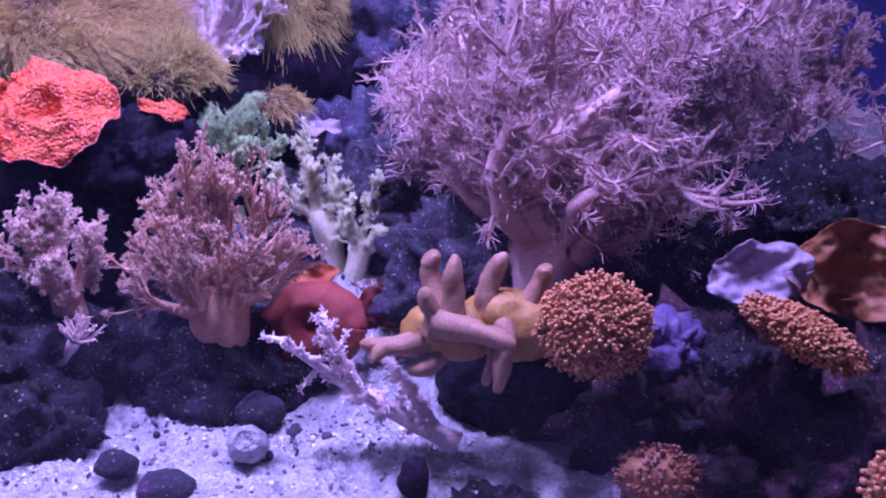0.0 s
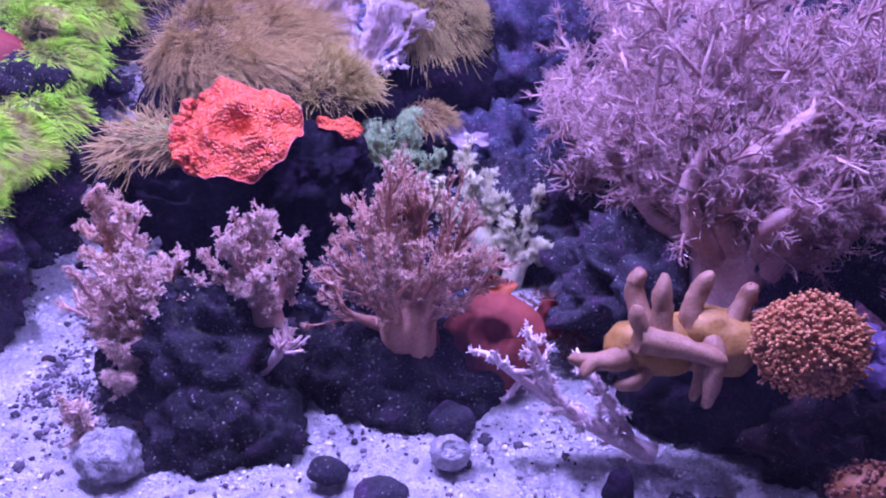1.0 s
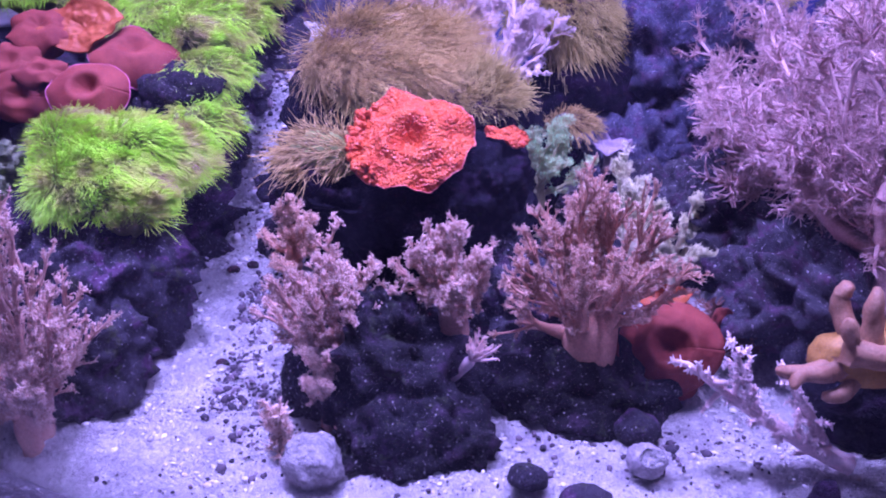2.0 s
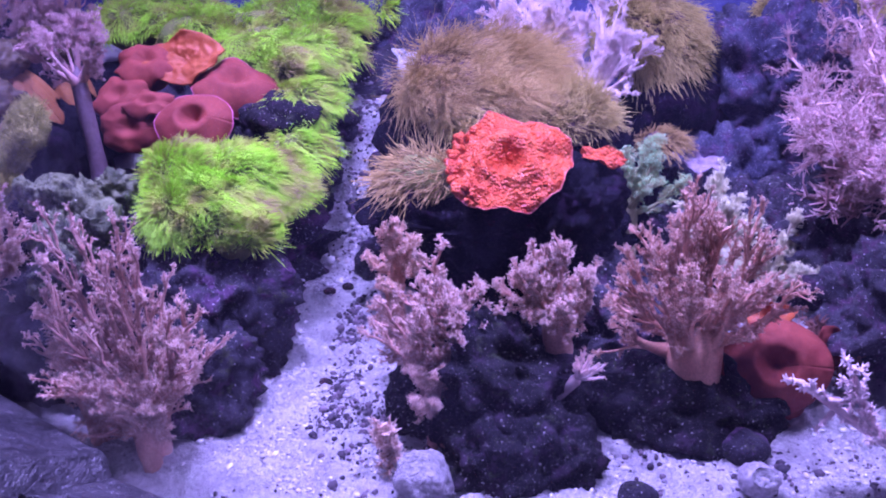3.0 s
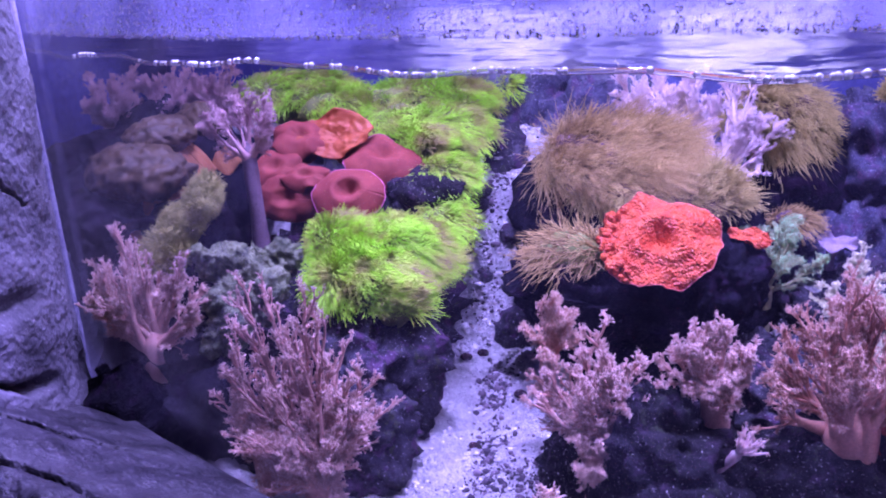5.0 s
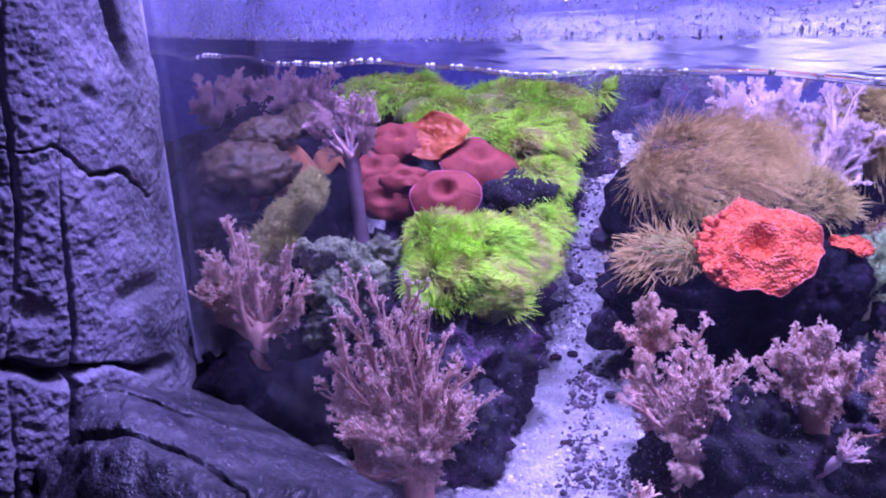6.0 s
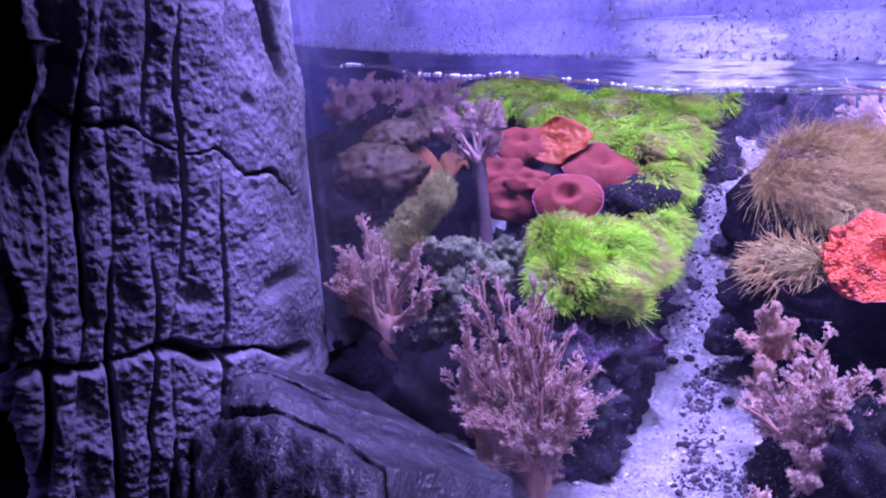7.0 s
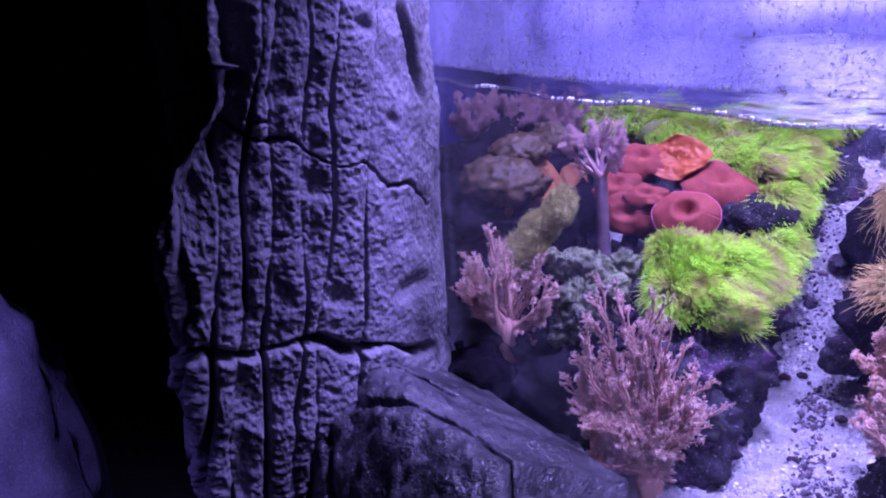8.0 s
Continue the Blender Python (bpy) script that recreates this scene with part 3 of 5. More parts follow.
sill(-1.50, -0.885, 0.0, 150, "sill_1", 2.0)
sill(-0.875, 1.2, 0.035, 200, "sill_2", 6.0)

# rock pillar at the end of the glass: upright slabs parted by deep grooves, cracked across
PLAN = np.array([(-1.60, 1.20), (-1.435, 1.035), (-1.36, 0.965), (-1.322, 0.88), (-1.305, 0.78), (-1.312, 0.68), (-1.345, 0.585), (-1.40, 0.47), (-1.425, 0.425), (-1.455, 0.43), (-1.52, 0.53), (-1.80, 0.75), (-2.2, 0.9)])
ps = np.concatenate([[0], np.cumsum(np.hypot(*np.diff(PLAN, axis=0).T))])
at0 = ps[1]
uu = at0 + np.concatenate([np.linspace(-at0, 0.04, 30, endpoint=False), np.linspace(0.04, 0.82, 560, endpoint=False), np.linspace(0.82, ps[-1] - at0, 60)])
zz = np.concatenate([np.linspace(-0.9, -0.1, 60, endpoint=False), np.linspace(-0.1, 0.86, 480, endpoint=False), np.linspace(0.86, 1.5, 60)])
nu, nz = len(uu), len(zz)
fine = np.linspace(0, ps[-1], 900)
pf = np.stack([np.interp(fine, ps, PLAN[:, 0]), np.interp(fine, ps, PLAN[:, 1])], 1)
ker = np.hanning(31)
for c_ in (0, 1):
    pf[:, c_] = np.convolve(np.pad(pf[:, c_], 15, mode="reflect", reflect_type="odd"), ker / ker.sum(), "valid")
tf_ = unit(np.gradient(pf, axis=0))
pp = np.stack([np.interp(uu, fine, pf[:, k_]) for k_ in (0, 1)], 1)
pt = unit(np.stack([np.interp(uu, fine, tf_[:, k_]) for k_ in (0, 1)], 1))
pn = np.stack([-pt[:, 1], pt[:, 0]], 1)
U, Z = np.meshgrid(uu - at0, zz, indexing="ij")
flat = np.stack([np.repeat(pp[:, 0:1], nz, 1), np.repeat(pp[:, 1:2], nz, 1), Z], -1).reshape(-1, 3)
big = rough_noise(flat, 6.5, 3, 4.0).reshape(U.shape)
mid = rough_noise(flat, 26, 3, 9.0).reshape(U.shape)
grain = rough_noise(flat, 95, 3, 14.0).reshape(U.shape)
pock = np.clip(rough_noise(flat, 48, 2, 19.0).reshape(U.shape) - 0.28, 0, 1)
wander = 0.004 * np.sin(Z * 13 + 2.0 * big) + 0.0028 * mid
step, cut = np.zeros_like(U), np.zeros_like(U)
GROOVES = ((0.372, 0.0042, 0.050), (0.454, 0.0036, 0.045), (0.491, 0.0030, 0.030), (0.540, 0.0046, 0.050), (0.580, 0.0032, 0.040), (0.628, 0.0052, 0.045), (0.675, 0.006, 0.04))
edges = [0.30] + [g_[0] for g_ in GROOVES] + [0.74]
for k_, (g0, w0, dp) in enumerate(GROOVES):
    bend = 0.007 * np.sin(Z * (4.3 + k_ % 3) + k_ * 1.7) + 0.0045 * np.sin(Z * 17 + k_ * 2.9)
    x = U - (g0 - 0.17 * (Z - 0.43)) - bend - wander * 0.8
    some = np.clip(0.55 + 1.0 * np.sin(Z * (7 + k_ % 3 * 3.1) + k_ * 2.3) + 0.5 * mid, 0.05, 1)
    wide = w0 * (0.55 + 0.5 * some)
    cut += dp * some * np.exp(-np.abs(x / wide) ** 3.0)
    # each slab swells towards its middle and drops to its far side
    span = edges[k_ + 2] - g0
    xs = np.clip(x / span, 0, 1)
    step += np.where((x > 0) & (x < span), 0.010 * np.sin(np.pi * xs ** 0.7) , 0)
    # short breaks across the slab
    for zc in (0.10 + 0.173 * k_ % 0.55,):
        hit = np.exp(-np.abs((Z - zc - 0.25 * (x - span / 2) - 0.004 * mid) / 0.0026) ** 2) * (x > 0) * (x < span)
        cut += 0.010 * hit * np.clip(0.5 + mid, 0, 1)
line1 = 0.448 + 0.48 * (U - 0.218) + 0.010 * np.sin(U * 55) + 0.007 * mid
line2 = np.minimum(0.154 + 0.40 * (U - 0.196), 0.262 + 0.12 * (U - 0.437)) + 0.006 * np.sin(U * 40) + 0.006 * mid
cut += 0.022 * np.exp(-np.abs((Z - line1) / (0.0023 + 0.0012 * np.sin(U * 25 + 1))) ** 2) * shape01((U - 0.17) / 0.05)
cut += 0.045 * np.exp(-np.abs((Z - line2) / (0.0065 + 0.004 * np.sin(U * 31))) ** 2.5) * shape01((U - 0.20) / 0.05)
hollow = np.zeros_like(U)
for hu, hz, su, szz, dd in ((0.228, 0.70, 0.011, 0.050, 0.060), (0.212, 0.645, 0.009, 0.03, 0.035), (0.458, 0.515, 0.020, 0.022, 0.030), (0.441, 0.335, 0.020, 0.016, 0.026), (0.43, 0.62, 0.022, 0.018, 0.026), (0.50, 0.655, 0.03, 0.010, 0.018), (0.30, 0.59, 0.012, 0.013, 0.012), (0.27, 0.30, 0.05, 0.016, 0.016), (0.53, 0.36, 0.015, 0.03, 0.02), (0.60, 0.2, 0.02, 0.05, 0.03), (0.35, 0.74, 0.014, 0.012, 0.012)):
    hollow += dd * (0.35 if hu > 0.4 else 1.0) * np.exp(-np.abs((U - hu - 0.35 * (Z - hz)) / su) ** 2.4 - np.abs((Z - hz) / szz) ** 2.4)
slab = shape01((U - 0.33) / 0.05)
front = shape01((U - 0.03) / 0.05)
out = (0.009 * big + 0.0024 * mid + (0.0020 + 0.0014 * slab) * grain - 0.004 * pock * (0.4 + 0.6 * slab) + step - cut - hollow) * front
lower = 0.009 * shape01((line2 - Z) / 0.012) * shape01((U - 0.22) / 0.1)
off = out + lower - 0.10 * shape01((U - 0.50) / 0.16) * shape01((Z - 0.42) / 0.30)
ragged = rough_noise(flat * np.array([1, 1, 0.35]), 20, 4, 33.0, True).reshape(U.shape)
off = off + 0.011 * ragged * shape01((U - 0.54) / 0.14)
grid = np.stack([pp[:, 0:1] + pn[:, 0:1] * off, pp[:, 1:2] + pn[:, 1:2] * off, Z], -1)
whole("rock_pillar", sheet(grid), M_WALLROCK, "sculpted grey rock pillar with deep upright grooves", "rock pillar", kind="structure")
part("edge_seam", strands([[(-1.432, 1.036, z) for z in np.linspace(0.03, 1.1, 24)]], np.full((1, 24), 0.007), 8), M_SEAM, pane, "cloudy sealant seam along the end of the glass")

# ---- rocks ----


def rock(name, pieces, material, label, level=4, category="rock", amount=0.24, scale=10.0):
    geo = joined([lump(c, r, 1.7 * i + c[0] * 3, amount, scale, level) for i, (c, r) in enumerate(pieces)])
    return whole(name, geo, material, label, category)


rock("ledge_rock", [((-0.555, 1.28, 0.210), (0.185, 0.145, 0.062)), ((-0.50, 1.38, 0.08), (0.19, 0.17, 0.17)), ((-0.405, 1.235, 0.240), (0.082, 0.085, 0.062))], M_DARK, "overhanging rock ledge on the sand, dark with shade in its colour", 5)
for c_, r_ in (((-0.865, 1.60, 0.27), (0.020, 0.025, 0.018)), ((-0.79, 1.53, 0.20), (0.022, 0.020, 0.018)), ((-0.855, 1.74, 0.345), (0.035, 0.03, 0.025)), ((-0.80, 1.66, 0.325), (0.024, 0.022, 0.020)), ((-0.825, 1.47, 0.13), (0.014, 0.012, 0.010))):
    rock("gully_stone", [(c_, r_)], M_RUBBLE, "lilac-grey stone half sunk in the sandy gully", 3, amount=0.4, scale=30)
rock("back_mound", [((-0.30, 1.22, 0.03), (0.10, 0.10, 0.10)), ((-0.10, 1.48, 0.05), (0.20, 0.11, 0.12)), ((-0.13, 1.36, 0.0), (0.10, 0.06, 0.045))], M_RUBBLE, "dark rock mound behind the tree corals", 5, amount=0.3, scale=16)
rock("round_rock", [((-0.722, 1.30, 0.105), (0.036, 0.05, 0.040))], M_ROCK, "small rounded grey rock beside the ledge")
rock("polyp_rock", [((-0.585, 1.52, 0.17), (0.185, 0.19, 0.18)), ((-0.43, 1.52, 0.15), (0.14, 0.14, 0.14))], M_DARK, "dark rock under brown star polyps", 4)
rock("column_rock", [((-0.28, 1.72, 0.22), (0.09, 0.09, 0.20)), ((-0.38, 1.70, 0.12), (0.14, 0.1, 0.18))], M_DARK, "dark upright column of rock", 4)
rock("stub_rock", [((-0.46, 0.995, 0.03), (0.105, 0.10, 0.14)), ((-0.43, 0.92, 0.0), (0.10, 0.06, 0.07)), ((-0.55, 1.03, 0.04), (0.07, 0.08, 0.10))], M_GREENROCK, "dark algae-flecked rock on the sand", 5)
rock("ridge_rock", [((-1.10, 1.40, 0.07), (0.23, 0.32, 0.17)), ((-0.93, 1.10, 0.10), (0.115, 0.13, 0.14)), ((-0.90, 0.985, 0.05), (0.075, 0.10, 0.095)), ((-0.98, 1.44, 0.275), (0.12, 0.09, 0.05)), ((-1.10, 1.75, 0.22), (0.30, 0.22, 0.20)), ((-0.965, 1.55, 0.18), (0.085, 0.2, 0.17))], M_ROCK, "long dark rock ridge with patches of coralline crust", 5)
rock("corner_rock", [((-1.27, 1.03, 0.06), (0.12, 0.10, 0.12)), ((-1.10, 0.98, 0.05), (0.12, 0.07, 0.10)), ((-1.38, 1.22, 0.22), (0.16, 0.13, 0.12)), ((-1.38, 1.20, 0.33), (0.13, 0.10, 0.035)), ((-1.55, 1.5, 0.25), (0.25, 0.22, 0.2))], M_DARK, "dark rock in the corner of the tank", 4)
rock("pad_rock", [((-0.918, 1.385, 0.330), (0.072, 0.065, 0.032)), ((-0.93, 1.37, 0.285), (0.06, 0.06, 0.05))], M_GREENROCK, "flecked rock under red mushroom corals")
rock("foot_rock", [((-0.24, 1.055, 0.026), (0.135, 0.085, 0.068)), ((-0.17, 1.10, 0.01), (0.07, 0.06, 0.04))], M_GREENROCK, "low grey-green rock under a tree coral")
rock("finger_rock", [((0.12, 1.03, 0.045), (0.08, 0.05, 0.08)), ((0.21, 1.02, 0.06), (0.08, 0.06, 0.10))], M_DARK, "dark rock under a finger coral, shade put into its colour", 4)
rock("reef_rock", [((0.42, 0.97, 0.03), (0.20, 0.12, 0.13)), ((0.38, 0.93, 0.02), (0.15, 0.09, 0.11)), ((0.56, 0.92, 0.04), (0.14, 0.12, 0.14))], M_MAROON, "maroon encrusted reef rock", 5, amount=0.34, scale=16)
rock("shelf_rock", [((0.47, 1.14, 0.235), (0.12, 0.10, 0.05)), ((0.50, 1.16, 0.12), (0.16, 0.12, 0.13)), ((0.30, 1.12, 0.19), (0.045, 0.06, 0.04))], M_GREENROCK, "algae-covered rock shelf over the reef", 5, amount=0.34, scale=18)
rock("leather_rock", [((0.14, 1.20, 0.10), (0.16, 0.14, 0.11)), ((0.02, 1.42, 0.10), (0.16, 0.12, 0.12)), ((0.30, 1.42, 0.12), (0.2, 0.2, 0.14))], M_RUBBLE, "grey-blue rock under a leather coral", 5, amount=0.3, scale=16)
rock("back_rock", [((-0.10, 1.78, 0.24), (0.13, 0.12, 0.20)), ((0.0, 1.72, 0.34), (0.10, 0.09, 0.09)), ((-0.14, 1.66, 0.10), (0.15, 0.1, 0.12)), ((0.35, 1.80, 0.2), (0.3, 0.15, 0.2))], M_HAZEROCK, "rock against the back of the tank, blue haze in its colour", 5, amount=0.3, scale=15)
rock("far_rock", [((-0.80, 1.93, 0.34), (0.18, 0.09, 0.17)), ((-0.66, 1.86, 0.36), (0.14, 0.08, 0.11))], M_HAZEROCK, "pale-crusted rock at the back of the tank, blue haze in its colour", 4)
rock("side_boulder", [((-1.83, 0.30, -0.10), (0.20, 0.14, 0.50))], M_WALLROCK, "pale blue-lit sculpted boulder in the dark hall", 4, amount=0.05, scale=5)
rock("green_stone", [((0.335, 0.86, 0.185), (0.030, 0.022, 0.018))], M_GREENROCK, "small green-grey stone on reef rock", 4, "rock", 0.3, 40)
rock("purple_stone", [((0.282, 0.945, 0.150), (0.040, 0.03, 0.028))], M_PURPLE, "purple coralline-covered stone beside a coral", 4, "rock", 0.5, 30)
rock("crusted_shell", [((-0.53, 0.845, 0.022), (0.036, 0.033, 0.03))], M_CRUST, "pale crusted round shell on the sand", 4, "shell")
rock("pebble", [((-0.284, 0.868, 0.012), (0.024, 0.018, 0.015))], M_ROCK, "grey pebble on the sand", 3)
rock("pebble", [((-0.216, 0.838, 0.012), (0.030, 0.022, 0.020))], M_ROCK, "dark green pebble on the sand", 3)
rock("pebble", [((0.036, 0.872, 0.018), (0.018, 0.013, 0.026))], M_DARK, "dark pointed stone on the sand", 3)
rock("pebble", [((-0.160, 0.975, 0.018), (0.030, 0.024, 0.021))], M_ROCK, "grey-green stone on the sand", 3)
rock("weedy_mound", [((0.11, 0.85, 0.0), (0.05, 0.03, 0.022))], M_GREENROCK, "low algae-covered mound on the sand", 4, "rock", 0.4, 25)

# dark gravel scattered along the gully and by the rocks
gx_, gy_ = [], []
for (ax, ay), (bx_, by_), k_, sp_ in (((-0.70, 0.95), (-0.76, 1.30), 900, 0.016), ((-0.62, 0.90), (-0.64, 1.05), 700, 0.03), ((-0.86, 0.95), (-0.88, 1.25), 350, 0.014), ((-0.30, 0.93), (0.0, 0.98), 260, 0.03), ((-0.72, 0.80), (0.1, 0.82), 420, 0.06), ((-0.82, 1.38), (-0.86, 1.78), 900, 0.028)):
    s_ = rng.random(k_)
    gx_.append(ax + (bx_ - ax) * s_ + rng.normal(size=k_) * sp_)
    gy_.append(ay + (by_ - ay) * s_ + rng.normal(size=k_) * sp_)
gx_, gy_ = np.concatenate(gx_), np.concatenate(gy_)
ok = gy_ > glass_y(gx_) + 0.03
gx_, gy_ = gx_[ok], gy_[ok]
gz_ = np.array([sand_at(a, b_) for a, b_ in zip(gx_, gy_)])
whole("dark_gravel", balls(np.stack([gx_, gy_, gz_], 1), (rng.gamma(1.6, 0.0009, (len(gx_), 1)) + 0.0007) * rng.uniform(0.6, 1.4, (len(gx_), 3)), 1), M_GRAVEL, "dark violet-grey gravel strewn on the sand", "gravel", kind="stuff", smooth=False)
for gx0, gy0 in ((-0.826, 1.308), (-0.80, 1.33), (-0.70, 1.20), (-0.74, 1.06)):
    rock("pebble", [((gx0, gy0, sand_at(gx0, gy0) + 0.004), (0.011, 0.009, 0.007))], M_MAROON, "small maroon stone on the sand", 3)

# ---- corals ----


def in_shell(n, inner=0.55, up=-0.25):
    """Directions times radius inside the unit ball's outer shell, above the height up."""
    out = []
    while len(out) < n:
        d = unit(rng.normal(size=3))
        if d[2] > up:
            out.append(d * rng.uniform(inner, 1.0))
    return np.array(out)


def goblet(n, neck, centre, radii, lo, hi, least=0.0):
    """Points of a crown that opens like a goblet from the neck."""
    u = np.sqrt(rng.uniform(least, 1, n))
    ph = rng.uniform(0, 2 * np.pi, n)
    h = centre[2] + radii[2] - neck[2]
    s = rng.uniform(lo, hi, (n, 1)) * (1 + 0.09 * np.sin(ph * 5 + u * 9)[:, None])
    top = np.stack([radii[0] * u * np.cos(ph) + centre[0] - neck[0], radii[1] * u * np.sin(ph) + centre[1] - neck[1], h * (0.24 + 0.76 * np.cos(u * np.pi / 2) ** 0.8)], 1)
    return neck + top * s


def spikes(tips, dirs, count, length, radius, spread=0.9):
    """Small feathery tentacles that fan out from the tips."""
    n = len(tips)
    d = unit(np.repeat(dirs, count, 0) + rng.normal(size=(n * count, 3)) * spread)
    a = np.repeat(tips, count, 0)
    ln = length * rng.uniform(0.5, 1.3, (n * count, 1))
    mid = a + d * ln * 0.55 + rng.normal(size=a.shape) * length * 0.08
    end = a + d * ln + rng.normal(size=a.shape) * length * 0.2
    pts = np.stack([a, mid, end], 1)
    rad = np.tile(np.array([1.0, 0.95, 0.55])[None], (n * count, 1)) * radius * rng.uniform(0.7, 1.2, (n * count, 1))
    return strands(pts, rad, 3)


def sprout(paths, per, length, spread, outward, lift, lo=0.3):
    """Side shoots along each parent path (N, K, 3): their own paths (N * per, 5, 3) and directions."""
    n_, k_, _ = paths.shape
    s_ = lo + (1 - lo) * rng.uniform(0, 1, (n_ * per, 1)) ** 0.72
    par = np.repeat(paths, per, 0)
    pos = s_[:, 0] * (k_ - 1)
    i0 = np.minimum(pos.astype(int), k_ - 2)
    rows_ = np.arange(len(par))
    fr = (pos - i0)[:, None]
    a_ = par[rows_, i0] * (1 - fr) + par[rows_, i0 + 1] * fr
    tan_ = unit(par[rows_, i0 + 1] - par[rows_, i0])
    d = unit(tan_ * 0.9 + unit(a_ - outward) * 0.45 + rng.normal(size=a_.shape) * spread + np.array([0, 0, lift]))
    ln = length * rng.uniform(0.55, 1.2, (len(a_), 1)) * (1.15 - 0.35 * s_)
    end = a_ + d * ln
    bow = (a_ + end) / 2 + rng.normal(size=a_.shape) * length * 0.10
    t = np.linspace(0, 1, 5)[None, :, None]
    return (1 - t) ** 2 * a_[:, None] + 2 * t * (1 - t) * bow[:, None] + t ** 2 * end[:, None], d


def tree_coral(name, base, neck, centre, radii, flesh, tip, label, group="", trunk_r=0.02, mains=7, subs=90, twigs=5, twig=0.016, spike=0.006, fan=5, sr=0.0008, up=-0.35, br=0.3, ball=False):
    """A soft tree coral: a fleshy trunk that flares into main branches, which fork twice, and the polyps on the twigs."""
    base, neck, centre, radii = (np.asarray(a, float) for a in (base, neck, centre, radii))
    ob = thing(name, tuple(base), label, "coral", group)
    size = float(np.mean(radii))
    path = bezier(base - np.array([0, 0, 0.055]), (base + neck) / 2 + rng.normal(size=3) * 0.006, neck + (centre - neck) * 0.30, 11)
    rad = trunk_r * np.array([1.35, 1.25, 1.12, 1.02, 0.98, 1.0, 1.02, 1.04, 1.0, 0.7, 0.2])
    tv, tf, tal = strands(path[None], rad[None], 18)
    tv = tv + unit(tv - path.mean(0)) * (rough_noise(tv, 38, 3, 1.0) * trunk_r * 0.18)[:, None]
    part("trunk", (tv, tf, tal), flesh, ob)
    if ball:
        mains, br = int(mains * 1.5), min(br, 0.34)
        mt = centre + in_shell(mains, 0.45, up) * radii * 0.85
    else:
        mains = int(mains * 1.9)
        mt = goblet(mains, neck, centre, radii, 0.78, 0.94, 0.0)
    n2 = 10
    n3 = min(7, max(4, int(round(subs * 3.0 / (mains * n2)))))
    n4 = 5
    tips, dirs = [], []
    for i in range(mains):
        a_ = rng.normal(size=3)
        start = neck + a_ / np.linalg.norm(a_) * trunk_r * 0.5 - (neck - base) * 0.12
        reach = float(np.linalg.norm(mt[i] - start))
        bow = start + (mt[i] - start) * 0.5 + np.array([0, 0, -0.10]) * reach + rng.normal(size=3) * 0.10 * reach
        mp = bezier(start, bow, mt[i], 8)
        r0 = min(trunk_r * br * 0.72, 0.0042)
        geo = [strands(mp[None], (r0 * np.linspace(1.5, 0.25, 8) + trunk_r * 0.34 * np.exp(-np.linspace(0, 1, 8) * 6.0))[None], 8)]
        p2, _ = sprout(mp[None], n2, size * 0.42, 0.38, neck, 0.06, 0.06)
        p2 = np.concatenate([p2, bezier(mp[3], mp[5], mp[7], 5)[None]])
        geo.append(strands(p2, np.tile(r0 * np.linspace(0.60, 0.28, 5), (len(p2), 1)), 5))
        p3, d3 = sprout(p2, n3, size * 0.17 + 0.003, 0.45, neck, 0.12, 0.2)
        geo.append(strands(p3, np.tile(r0 * np.linspace(0.32, 0.17, 5), (len(p3), 1)), 4))
        p4, d4 = sprout(p3, n4, twig * 0.40, 0.7, neck, 0.1, 0.15)
        geo.append(strands(p4[:, ::2], np.tile(r0 * np.array([0.16, 0.14, 0.11]), (len(p4), 1)), 3))
        tips += [p4[:, 4], p3[:, 4]]
        dirs += [d4, d3]
        part("branch", joined(geo), tip if ball else flesh, ob)
    part("polyp_coat", spikes(np.concatenate(tips), np.concatenate(dirs), 4 if subs < 200 else 3, min(spike, 0.0050) * 0.72, min(sr, 0.0009) * 0.72, 0.9), tip, ob, kind="stuff")
    return ob


